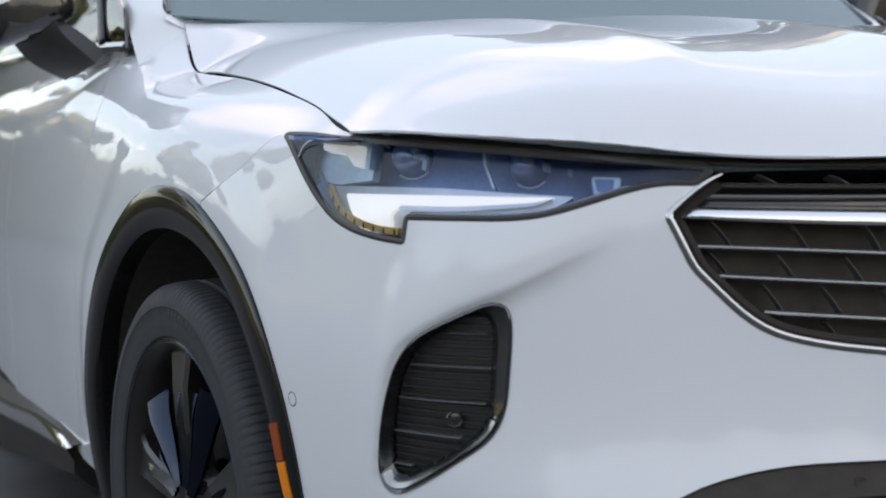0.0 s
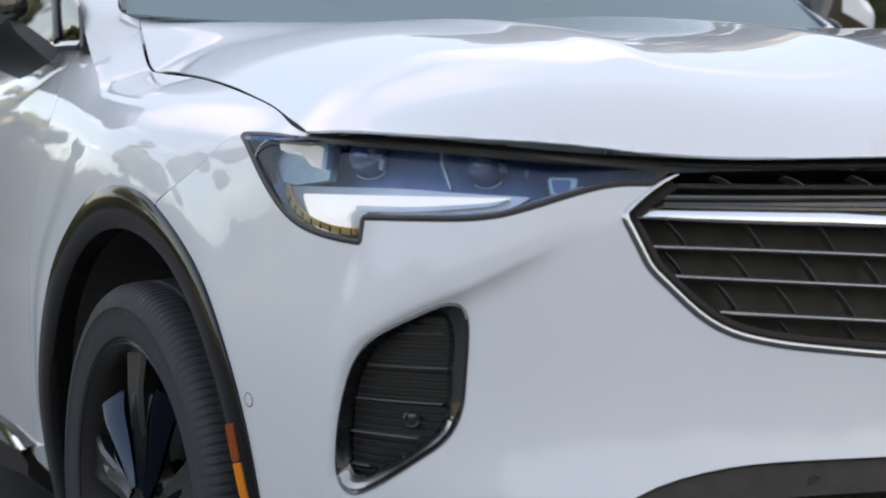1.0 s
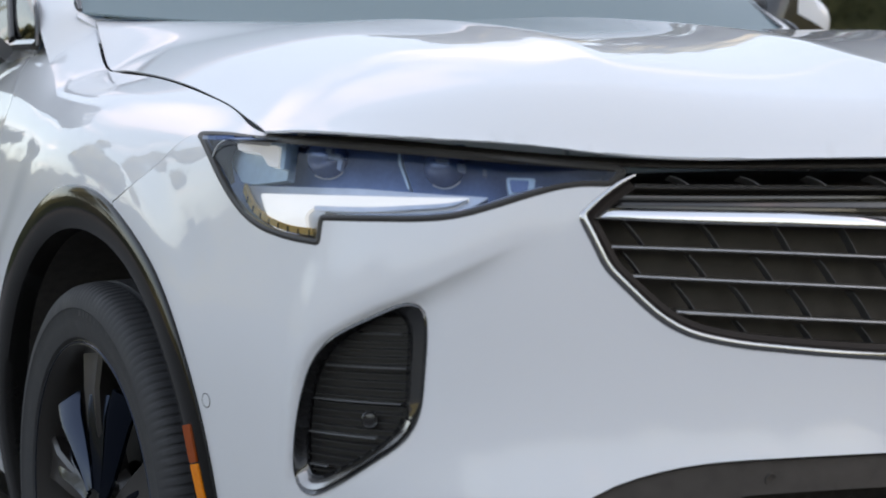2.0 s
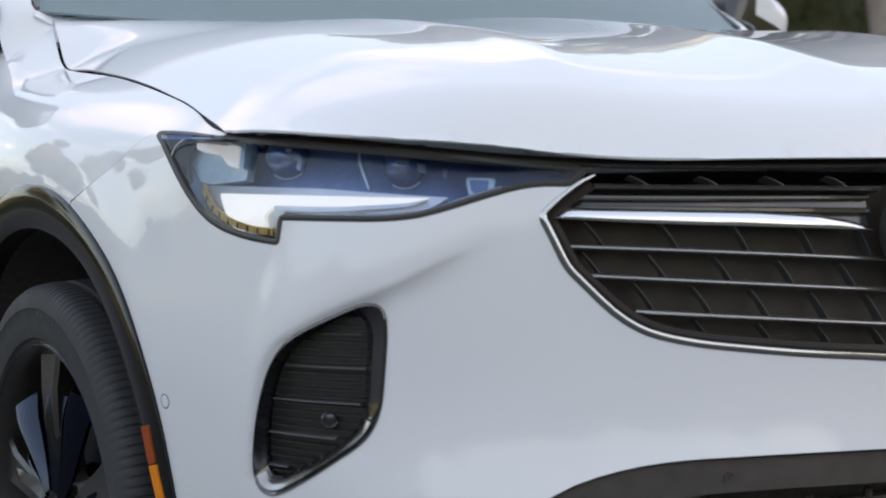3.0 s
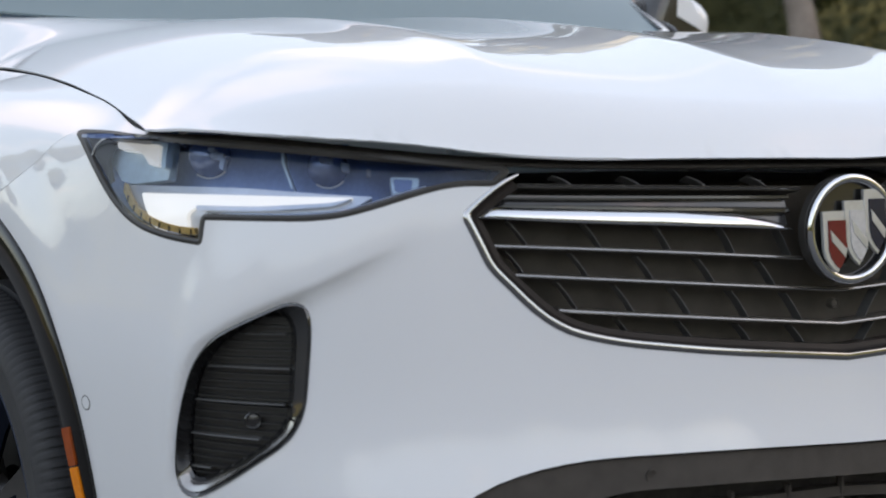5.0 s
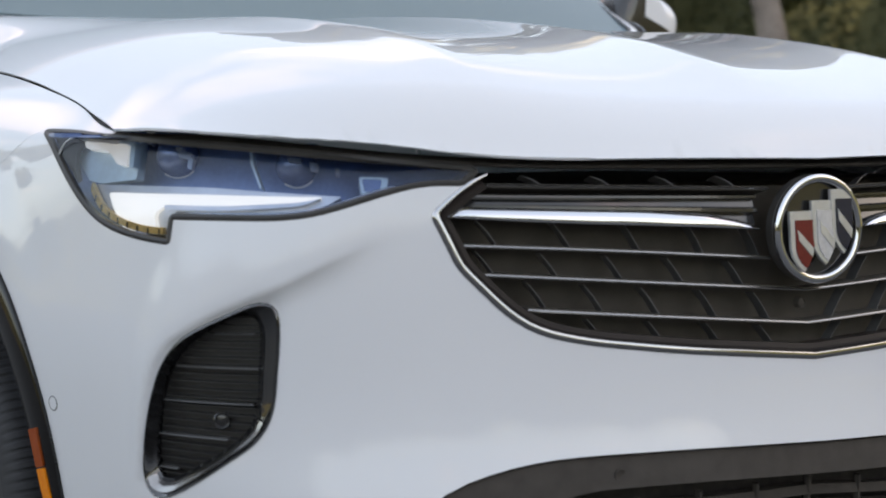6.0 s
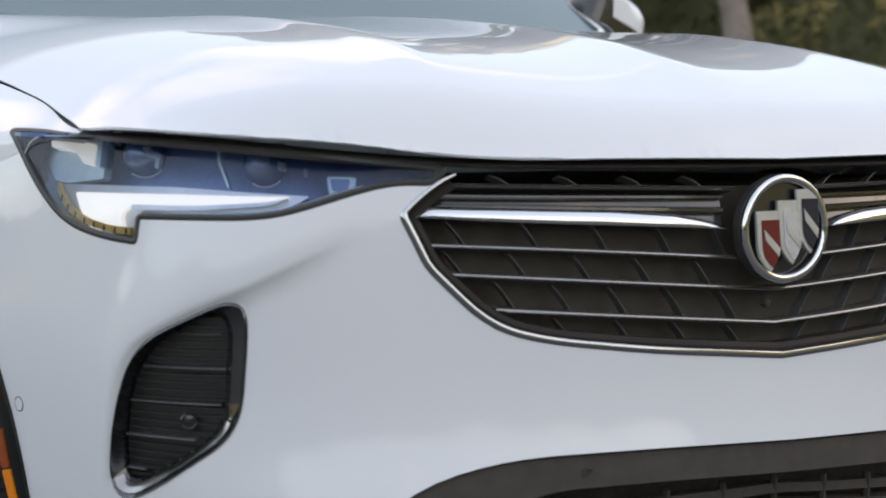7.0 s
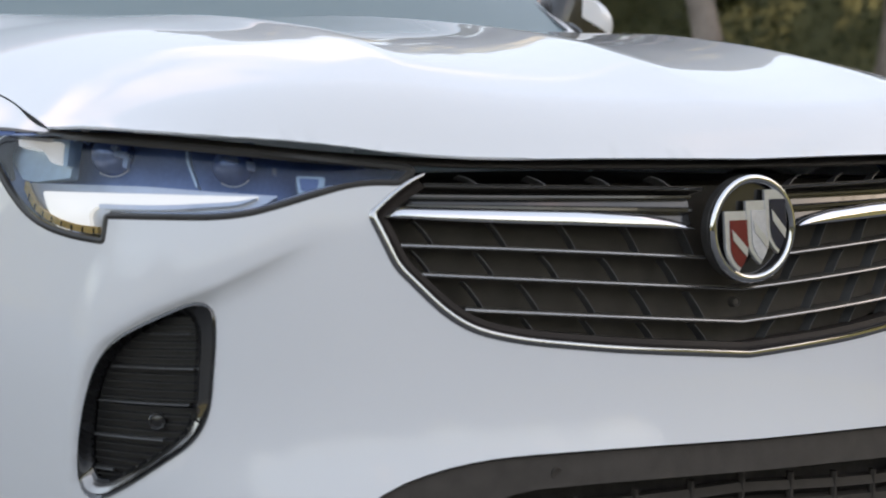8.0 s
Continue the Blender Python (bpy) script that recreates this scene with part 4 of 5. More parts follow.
# lower intake: a dark lip and a barred opening
intake = tagged(empty("lower_intake", car), "dark plastic lower intake with bars")
lip_low = [(u * 0.93, w - 0.040 - 0.015 * smooth(0.35, 0.5, abs(u))) for u, w in INTAKE]
top_line = [(u, w - 0.002) for u, w in INTAKE]
skin("intake_lip", top_line + lip_low[::-1], [], lambda p: on_shell(p, -0.006), MATTE, intake, step=0.015, lip=0.03, flip=True)
skin("backing", [(0.52, 0.30), (0.48, 0.50), (-0.48, 0.50), (-0.52, 0.30)], [], lambda p: on_shell(p, -0.085), LINER, intake, step=0.04, lip=0.004, flip=True)
for k in range(5):
    w = 0.462 - 0.030 * k
    us = np.linspace(0.47, -0.47, 30)
    line, up = ring_line(np.column_stack([us, w + 0.012 * (1 - np.abs(us) / 0.47) * -1]), -0.040)
    sweep("bar", line, [(-0.009, -0.012), (-0.008, 0.004), (0.004, 0.006), (0.008, -0.012)], MATTE, intake, up=up)
for u in np.arange(-0.44, 0.45, 0.088):
    line, up = ring_line([(u, 0.475), (u, 0.40), (u, 0.32)], -0.036)
    sweep("upright", line, oval(0.004, 0.006, 6), MATTE, intake, up=up)
for sign in (1, -1):
    P = on_shell((0.30 * sign, 0.507), -0.006)[0]
    bm = lathe([(0.004, 0.0080), (-0.0004, 0.0080), (-0.0008, 0.0072), (-0.0002, 0.0062), (-0.0004, 0.0003)], 24)
    bm.transform(Matrix.Translation(P) @ pose(0, 0, 0, 0, 0, 88))
    part("parking_sensor", bm, MATTE, intake)


# ---- wheels and arches ----
def tyre_mesh(w=0.245, R=TYRE_R, rim=0.268, n=960):
    """A tyre about the x axis, with grooves round it and sipes across its shoulders."""
    h = w / 2
    prof = [(-0.105, rim), (-0.118, rim + 0.012), (-0.1225, rim + 0.035), (-0.122, rim + 0.055), (-0.1235, rim + 0.058), (-0.1205, R - 0.022), (-0.113, R - 0.010), (-0.104, R - 0.004), (-0.092, R - 0.0015),
            (-0.074, R), (-0.072, R - 0.008), (-0.064, R - 0.008), (-0.062, R), (-0.030, R + 0.001), (-0.028, R - 0.008), (-0.019, R - 0.008), (-0.017, R + 0.001)]
    prof = prof + [(-x, r) for x, r in prof[::-1]]
    verts, faces, m = [], [], len(prof)
    for k in range(n):
        a = 2 * math.pi * k / n
        cut = (k % 6) in (0, 1)
        for x, r in prof:
            rr = r - (0.0020 if cut and r > R - 0.014 and abs(x) > 0.066 else 0.0)
            verts.append((x, rr * math.cos(a), rr * math.sin(a)))
    for k in range(n):
        l = (k + 1) % n
        faces += [(k * m + j, k * m + j + 1, l * m + j + 1, l * m + j) for j in range(m - 1)]
    return verts, faces


def spoke_mesh(bm, ang, x_face, mirror=1):
    """One tapered, twisted spoke from the hub to the rim."""
    rows = []
    for r, w, d in ((0.045, 0.046, 0.012), (0.085, 0.050, 0.004), (0.14, 0.052, -0.004), (0.20, 0.060, -0.004), (0.256, 0.082, 0.004)):
        a = ang + mirror * (r - 0.05) * 0.35
        rows.append([(x_face + d + 0.006, -w / 2), (x_face + d, -w / 2 + 0.006), (x_face + d + 0.003, 0.0), (x_face + d, w / 2 - 0.006), (x_face + d + 0.006, w / 2), (x_face + d + 0.04, w / 2 * 0.6), (x_face + d + 0.04, -w / 2 * 0.6), r, a])
    rings = []
    for row in rows:
        r, a = row[-2], row[-1]
        ca, sa = math.cos(a), math.sin(a)
        rings.append([bm.verts.new((x, r * sa + y * ca, r * ca - y * sa)) for x, y in row[:-2]])
    for p, q in zip(rings, rings[1:]):
        for k in range(7):
            bm.faces.new((p[k], p[(k + 1) % 7], q[(k + 1) % 7], q[k]))
    bm.faces.new(rings[0]), bm.faces.new(rings[-1][::-1])


def blade_mesh(bm, ang, x_face, r1, wide):
    """A short curved blade set back between two spokes, its face leaning upward, with a turned tip."""
    rings = []
    for t in np.linspace(0, 1, 9):
        r = 0.045 + (r1 - 0.045) * t
        w = 0.014 + wide * t
        a = ang - 0.30 * (1 - t) ** 2
        tip = 0.006 * max(0.0, t - 0.8) / 0.2
        deep = 0.004 + 0.030 * t * wide / 0.032
        row = ((x_face + deep + tip, -w / 2), (x_face + deep * 0.75 + tip, -w * 0.3), (x_face + 0.002 + tip, w * 0.3), (x_face + tip, w / 2), (x_face + 0.006 + tip, w / 2), (x_face + deep + 0.006, -w / 2))
        ca, sa = math.cos(a), math.sin(a)
        rings.append([bm.verts.new((x, r * sa + y * ca, r * ca - y * sa)) for x, y in row])
    for p, q in zip(rings, rings[1:]):
        for k in range(6):
            bm.faces.new((p[k], p[(k + 1) % 6], q[(k + 1) % 6], q[k]))
    bm.faces.new(rings[0]), bm.faces.new(rings[-1][::-1])


def wheel(at, steer):
    wh = empty("wheel", car)
    wh.matrix_basis = pose(*at, 0, 0, steer)
    v, f = tyre_mesh()
    tyre = link_mesh("tyre", v, f, RUBBER, wh, "black road tyre", sharp=30)
    # raised lettering, too small to read: plain bars round the sidewall
    for base in (-0.42, 2.2, 4.3):
        for k in range(9):
            a = base + k * 0.052
            bm = bmesh.new()
            for q in bmesh.ops.create_cube(bm, size=1)["verts"]:
                x, y, z = q.co
                r = 0.322 + z * (0.016 if k % 3 else 0.011)
                aa = a + y * 0.026
                q.co = (-0.1215 + x * 0.0016, r * math.sin(aa), r * math.cos(aa))
            part("sidewall_mark", bm, RUBBER, tyre)
    rim = part("rim", lathe([(-0.100, 0.272), (-0.113, 0.277), (-0.115, 0.269), (-0.107, 0.261), (-0.095, 0.254), (-0.03, 0.240), (0.09, 0.236), (0.105, 0.272)], 72), RIM, wh, "black alloy rim")
    part("lip_line", lathe([(-0.1145, 0.2745), (-0.1162, 0.2730), (-0.1162, 0.2715), (-0.1145, 0.2700)], 72), RIMFACE, rim)
    for k in range(5):
        bm = bmesh.new()
        spoke_mesh(bm, radians(2 + 72 * k), -0.100)
        part("spoke", bm, RIM, rim, sharp=25)
        for a, r1, wide in ((44, 0.228, 0.026), (72, 0.190, 0.018)):
            bm = bmesh.new()
            blade_mesh(bm, radians(a + 72 * k), -0.110, r1, wide)
            part("spoke_blade", bm, RIMFACE, rim, "dark machined blade with sky reflection in its colour", sharp=30)
    part("hub", lathe([(-0.060, 0.075), (-0.082, 0.066), (-0.088, 0.050), (-0.086, 0.034), (-0.094, 0.032), (-0.096, 0.028), (-0.097, 0.0005)], 40), RIM, rim)
    for k in range(5):
        bm = lathe([(-0.080, 0.012), (-0.094, 0.011), (-0.096, 0.008), (-0.096, 0.0004)], 12)
        a = radians(36 + 72 * k)
        bm.transform(Matrix.Translation((0, 0.055 * math.sin(a), 0.055 * math.cos(a))))
        part("wheel_nut", bm, RIM, rim)
    part("brake_disc", lathe([(-0.02, 0.07), (-0.035, 0.08), (-0.036, 0.165), (-0.010, 0.166), (-0.010, 0.07)], 48), DARKSTEEL, wh)
    bm = bmesh.new()
    box(bm, (-0.058, 0.06, -0.06), (0.02, 0.18, 0.07), 0.012)
    part("caliper", bm, SATIN, wh)
    return wh


wheel((-0.785, WHEEL_Y, TYRE_R + GROUND), 7)
wheel((0.785, WHEEL_Y, TYRE_R + GROUND), 187)
wheel((-0.80, 3.71, TYRE_R + GROUND), 0)
wheel((0.80, 3.71, TYRE_R + GROUND), 180)


def arch_trim():
    """The glossy black flare round the front wheel arch, with its amber marker."""
    trim = empty("arch_trim", car)
    n, cols = 90, ((0.483, -0.004), (0.4825, 0.004), (0.479, 0.0062), (0.452, 0.0045), (0.427, 0.001), (0.420, -0.003), (0.418, -0.014), (0.420, -0.060))
    rows = []
    for r, o in cols:
        rows.append(on_shell(arch_line(r, -16, 196, n), o))
    m = n + 1
    verts = [p for r in rows for p in r]
    faces = [(k * m + i, (k + 1) * m + i, (k + 1) * m + i + 1, k * m + i + 1) for k in range(len(cols) - 1) for i in range(n)]
    flare = link_mesh("flare", verts, faces, FLARE, trim, "glossy black arch flare", sharp=50)
    # liner behind
    line = arch_line(0.420, -16, 196, 60)
    A = on_shell(line, -0.03)
    B = A.copy()
    B[:, 0] = -0.52
    verts = list(A) + list(B) + [(-0.52, WHEEL_Y, WHEEL_Z)]
    m = len(A)
    faces = [(i, i + 1, m + i + 1, m + i) for i in range(m - 1)] + [(m + i, m + i + 1, 2 * m) for i in range(m - 1)]
    link_mesh("liner", verts, faces, LINER, trim, "dark wheel-arch liner")
    # amber side marker
    for ring, mat in (([(1.111, 0.540), (1.091, 0.545), (1.0815, 0.496), (1.100, 0.492)], AMBERDARK), ([(1.0995, 0.490), (1.081, 0.494), (1.070, 0.440), (1.087, 0.432)], AMBER)):
        skin("amber_marker", rounded(ring, 0.003), [], lambda p: on_shell(p, 0.0075), mat, trim, "amber side marker lens", step=0.01, lip=0.008, flip=True)
    return trim


mirror_tree(arch_trim(), car)

# ---- rear of the shell, sills, greenhouse ----
rear_arch = [(u_at_y(3.71 - 0.47), 0.20)] + [(float(u_at_y(3.71 - 0.47 * math.cos(radians(a)))), WHEEL_Z + 0.47 * math.sin(radians(a))) for a in range(0, 181, 6)] + [(u_at_y(3.71 + 0.47), 0.20)]
quarter = skin("rear_quarter", [(3.256, 0.30), (3.256, 1.0), (5.90, 1.0), (5.90, 0.30)], [rear_arch], flank, PAINT, car, flip=True, step=0.04)
mirrored(quarter, car)


def sill():
    """Black lower cladding along the doors with a chrome line on it."""
    s = tagged(empty("sill", car), "black lower door cladding with a tapered chrome strip")
    top = curve([(-0.944, 1.600, 0.335), (-0.950, 1.70, 0.338), (-0.955, 1.90, 0.334), (-0.957, 2.28, 0.318), (-0.957, 2.80, 0.290), (-0.957, 3.24, 0.270)], 8)
    strip_up = curve([(-0.968, 1.660, 0.3175), (-0.968, 1.740, 0.3205), (-0.975, 2.005, 0.3188), (-0.982, 2.388, 0.2882), (-0.988, 2.737, 0.2573), (-0.990, 3.24, 0.225)], 8)
    strip_low = curve([(-0.968, 1.660, 0.3165), (-0.969, 1.740, 0.3100), (-0.977, 2.099, 0.2822), (-0.984, 2.379, 0.2592), (-0.990, 2.727, 0.2287), (-0.992, 3.24, 0.200)], 8)
    panel_up = curve([(-0.960, 1.605, 0.302), (-0.964, 1.74, 0.288), (-0.972, 2.0, 0.262), (-0.978, 2.38, 0.234), (-0.985, 2.74, 0.195), (-0.987, 3.24, 0.165)], 8)
    panel_low = curve([(-0.958, 1.615, 0.272), (-0.964, 1.74, 0.258), (-0.968, 2.0, 0.228), (-0.974, 2.38, 0.180), (-0.980, 2.74, 0.135), (-0.982, 3.24, 0.12)], 8)
    foot = panel_low * (0.80, 1, 0) + (0, 0, 0.11)
    n = len(top)
    inset = np.array((0.006, 0, 0))
    strip_up = strip_up + (0.010, 0, 0)
    rows = [top + inset, strip_up + (0.004, 0, 0.004), strip_up + inset, strip_low + inset, strip_low + (0.003, 0, -0.004), panel_up, panel_low, foot]
    faces = [(k * n + i, k * n + i + 1, (k + 1) * n + i + 1, (k + 1) * n + i) for k in range(len(rows) - 1) for i in range(n - 1)]
    link_mesh("cladding", [p for r in rows for p in r], faces, CLADDING, s, sharp=30)
    rows = [strip_up + inset, strip_up, strip_up * 0.6 + strip_low * 0.4 - (0.003, 0, 0), strip_low, strip_low + inset]
    faces = [(k * n + i, k * n + i + 1, (k + 1) * n + i + 1, (k + 1) * n + i) for k in range(len(rows) - 1) for i in range(n - 1)]
    link_mesh("chrome_strip", [p for r in rows for p in r], faces, CHROME, s, "tapered chrome strip", sharp=40)
    return s


mirror_tree(sill(), car)
bm = bmesh.new()
box(bm, (-0.78, 1.45, 0.17), (0.78, 4.4, 0.30), 0.03)
part("underbody", bm, LINER, car)


def ruled(name, a, b, mat, parent, label="", n=24, m=12, bulge=0.0, thick=0.0):
    """A sheet between two lines, bowed outward by bulge."""
    A, B = curve(a, 8), curve(b, 8)
    ia, ib = np.linspace(0, len(A) - 1, n), np.linspace(0, len(B) - 1, n)
    lerp = lambda P, i: np.column_stack([np.interp(i, np.arange(len(P)), P[:, k]) for k in range(3)])
    A, B = lerp(A, ia), lerp(B, ib)
    mid = np.array((0, 2.4, 0.9))
    verts = []
    for k in range(m + 1):
        t = k / m
        P = A + (B - A) * t
        out = P - mid
        out[:, 1] *= 0.3
        out /= np.linalg.norm(out, axis=1)[:, None]
        verts += list(P + out * bulge * 4 * t * (1 - t))
    faces = [(k * n + i, k * n + i + 1, (k + 1) * n + i + 1, (k + 1) * n + i) for k in range(m) for i in range(n - 1)]
    bm = bmesh.new()
    vs = [bm.verts.new(v) for v in verts]
    for f in faces:
        bm.faces.new([vs[i] for i in f])
    if thick:
        bmesh.ops.recalc_face_normals(bm, faces=bm.faces)
        bmesh.ops.solidify(bm, geom=list(bm.faces), thickness=thick)
    return part(name, bm, mat, parent, label, 40)


ruled("windshield", [(-0.790, 1.408, 1.156), (-0.60, 1.360, 1.142), (-0.30, 1.325, 1.138), (0, 1.31, 1.137), (0.30, 1.325, 1.138), (0.60, 1.360, 1.142), (0.790, 1.408, 1.156)],
               [(-0.692, 2.03, 1.545), (-0.35, 1.95, 1.572), (0, 1.92, 1.58), (0.35, 1.95, 1.572), (0.692, 2.03, 1.545)], SCREEN, car, "tinted curved windshield", n=40, bulge=0.03, thick=0.005)
roof = ruled("roof", [(-0.72, 2.04, 1.55), (0, 1.93, 1.585), (0.72, 2.04, 1.55)], [(-0.55, 4.25, 1.50), (0, 4.32, 1.53), (0.55, 4.25, 1.50)], PAINT, car, bulge=0.07, thick=0.02)
ruled("rear_window", [(-0.55, 4.27, 1.49), (0, 4.34, 1.52), (0.55, 4.27, 1.49)], [(-0.72, 4.54, 1.10), (0, 4.62, 1.10), (0.72, 4.54, 1.10)], PANE, car, bulge=0.03, thick=0.005)


def pillar():
    # the foot grows out of the fender's top, then leans back along the windshield
    w = np.linspace(0, 1, 10)
    cross = lambda i, o, b: [Vector(i).lerp(Vector(o), float(t)) + Vector((-0.6, -0.3, 0.74)) * b * 4 * t * (1 - t) for t in w]
    sections = [shell_point(np.full(10, 1.915), 1.002 - 0.045 * w) + (0, 0, -0.003), shell_point(np.full(10, 1.96), 1.002 - 0.045 * w) + (0, 0, 0.001),
                cross((-0.792, 1.402, 1.156), (-0.857, 1.424, 1.125), 0.006), cross((-0.785, 1.461, 1.194), (-0.846, 1.52, 1.193), 0.006),
                cross((-0.764, 1.596, 1.278), (-0.826, 1.66, 1.270), 0.006), cross((-0.695, 2.03, 1.548), (-0.745, 2.10, 1.532), 0.006)]
    sections = np.array([[tuple(p) for p in row] for row in sections], float)
    along = np.array([0, 0.045, 0.11, 0.19, 0.35, 0.86])
    grid = spline(along, sections)(np.concatenate([np.linspace(0, 0.35, 24), np.linspace(0.35, 0.86, 10)[1:]]))
    n, m = grid.shape[:2]
    faces = [(i * m + j, i * m + j + 1, (i + 1) * m + j + 1, (i + 1) * m + j) for i in range(n - 1) for j in range(m - 1)]
    bm = bmesh.new()
    vs = [bm.verts.new(v) for v in grid.reshape(-1, 3)]
    for f in faces:
        bm.faces.new([vs[i] for i in f])
    bmesh.ops.recalc_face_normals(bm, faces=bm.faces)
    bmesh.ops.solidify(bm, geom=list(bm.faces), thickness=0.012)
    a = part("a_pillar", bm, PAINT, car, sharp=50)
    mirrored(a, car)
    # the painted corner between the hood's end, the pillar and the glass
    c = ruled("cowl_corner", [(-0.765, 1.380, 1.1235), (-0.757, 1.412, 1.1385), (-0.735, 1.435, 1.1450)], [(-0.797, 1.392, 1.143), (-0.793, 1.412, 1.1575), (-0.772, 1.440, 1.166)], PAINT, car, bulge=0.001, thick=0.004, n=16, m=6)
    mirrored(c, car)
    # side glass with its dark divider and belt trim
    g = ruled("side_window", [(-0.862, 1.435, 1.108), (-0.868, 1.9, 1.135), (-0.868, 2.8, 1.18), (-0.85, 4.1, 1.225)], [(-0.856, 1.445, 1.155), (-0.836, 1.60, 1.235), (-0.748, 2.10, 1.525), (-0.72, 2.8, 1.535), (-0.60, 4.1, 1.48)], PANE, car, bulge=0.006, thick=0.004, n=40)
    mirrored(g, car)
    d = sweep("window_divider", [(-0.872, 1.640, 1.12), (-0.852, 1.765, 1.215), (-0.80, 1.93, 1.36)], oval(0.011, 0.006), SATIN, car, up=[(-1, 0, 0.4)] * 3)
    mirrored(d, car)
    pts = curve([(-0.864, 1.425, 1.096), (-0.874, 1.7, 1.112), (-0.876, 2.4, 1.150), (-0.862, 4.0, 1.215)], 8)
    b = sweep("belt_trim", pts, [(-0.010, -0.006), (-0.010, 0.004), (0.0, 0.008), (0.010, 0.004), (0.010, -0.006)], GLOSS, car, up=[(-1, 0, 0.3)] * len(pts))
    mirrored(b, car)
    c = sweep("pillar_edge", curve([(-0.863, 1.420, 1.094), (-0.860, 1.434, 1.150), (-0.850, 1.522, 1.191), (-0.829, 1.664, 1.268), (-0.747, 2.11, 1.530)], 8), oval(0.006, 0.005), GLOSS, car, up=[(-1, 0, 0.5)] * 33)
    mirrored(c, car)
    s = ruled("shoulder", [(-0.852, 1.50, 1.072), (-0.858, 1.75, 1.085), (-0.856, 2.7, 1.095), (-0.80, 4.3, 1.10)], [(-0.858, 1.48, 1.100), (-0.870, 1.80, 1.112), (-0.872, 2.8, 1.162), (-0.83, 4.25, 1.22)], PAINT, car, bulge=0.004, thick=0.01)
    mirrored(s, car)


pillar()
# trim along the windshield's edge, and the wiper's tip at its foot
for sgn in (1, -1):
    sweep("screen_trim", curve([(-0.788 * sgn, 1.404, 1.159), (-0.780 * sgn, 1.461, 1.196), (-0.759 * sgn, 1.596, 1.280), (-0.690 * sgn, 2.03, 1.550)], 8), oval(0.005, 0.004), GLOSS, car, up=[(0, -1, 1)] * 25)
bm = bmesh.new()
box(bm, (-0.75, 1.50, 1.00), (0.75, 1.95, 1.11), 0.05)
part("dashboard", bm, CABIN, car)
bm = bmesh.new()
bmesh.ops.create_uvsphere(bm, u_segments=20, v_segments=10, radius=1)
bm.transform(Matrix.Translation((0.237, 1.372, 1.157)) @ Matrix.Diagonal((0.030, 0.012, 0.009, 1)))
part("wiper_pivot", bm, SATIN, car)


def door_mirror():
    """A mirror on a flat arm: dark housing below, painted cap above."""
    m = tagged(empty("door_mirror", car), "door mirror with a dark housing on an arm")
    arm = ruled("arm", [(-0.872, 1.60, 1.099), (-0.905, 1.62, 1.130), (-0.945, 1.66, 1.165)], [(-0.900, 1.90, 1.088), (-0.975, 1.82, 1.116), (-1.03, 1.72, 1.148)], SATIN, m, "black mirror arm", thick=0.03, n=16, m=6)
    tilt = Matrix.Translation((-1.035, 1.71, 1.203)) @ pose(0, 0, 0, 0, -23, 0)
    for name, grow, mat in (("housing", 0.985, GLOSS), ("cap", 1.0, PAINT)):
        bm = bmesh.new()
        bmesh.ops.create_uvsphere(bm, u_segments=32, v_segments=20, radius=1)
        for v in bm.verts:
            x, y, z = v.co
            k = lambda t: math.copysign(abs(t) ** (0.36 if x > 0 else 0.7), t)     # square towards the door, round outside
            v.co = Vector((k(x) * 0.108, k(y) * (0.085 if y < 0 else 0.05), k(z) * 0.080)) * grow
        if name == "cap":                                  # the painted shell covers the outer, upper part
            for co, no in (((0, 0, 0.0), (0, 0, 1)), ((0.028, 0, 0), (-1, 0, 0.35))):
                bmesh.ops.bisect_plane(bm, geom=list(bm.verts) + list(bm.edges) + list(bm.faces), plane_co=co, plane_no=no, clear_inner=True)
            bmesh.ops.solidify(bm, geom=list(bm.faces), thickness=0.0015)
        bm.transform(tilt)
        part(name, bm, mat, m)
    return m


mirror_tree(door_mirror(), car)


# ---- ground, trees and hedge ----
ASPHALT = material("asphalt", (0.072, 0.070, 0.067), 0.85, vary=0.2, scale=3, bump=0.8, bump_scale=180)
BARK = material("pale_bark", (0.33, 0.28, 0.25), 0.9, vary=0.35, scale=6, bump=0.8, bump_scale=40)
DARKBARK = material("dark_bark", (0.09, 0.07, 0.05), 0.9, vary=0.35, scale=6, bump=0.8, bump_scale=40)


def leaf_material(name, a, b):
    m = bpy.data.materials.new(name)
    m.use_nodes = True
    nt = m.node_tree
    bs = nt.nodes["Principled BSDF"]
    geo = nt.nodes.new("ShaderNodeNewGeometry")
    ramp = nt.nodes.new("ShaderNodeValToRGB")
    ramp.color_ramp.elements[0].color, ramp.color_ramp.elements[1].color = (*a, 1), (*b, 1)
    nt.links.new(geo.outputs["Random Per Island"], ramp.inputs[0])
    nt.links.new(ramp.outputs[0], bs.inputs["Base Color"])
    bs.inputs["Roughness"].default_value = 0.55
    thin, mix = nt.nodes.new("ShaderNodeBsdfTranslucent"), nt.nodes.new("ShaderNodeMixShader")
    nt.links.new(ramp.outputs[0], thin.inputs["Color"])
    mix.inputs[0].default_value = 0.4
    nt.links.new(bs.outputs[0], mix.inputs[1])
    nt.links.new(thin.outputs[0], mix.inputs[2])
    nt.links.new(mix.outputs[0], nt.nodes["Material Output"].inputs["Surface"])
    return m


LEAF = leaf_material("leaves", (0.05, 0.06, 0.02), (0.14, 0.14, 0.045))
HEDGE = leaf_material("hedge_leaves", (0.11, 0.13, 0.070), (0.175, 0.19, 0.105))

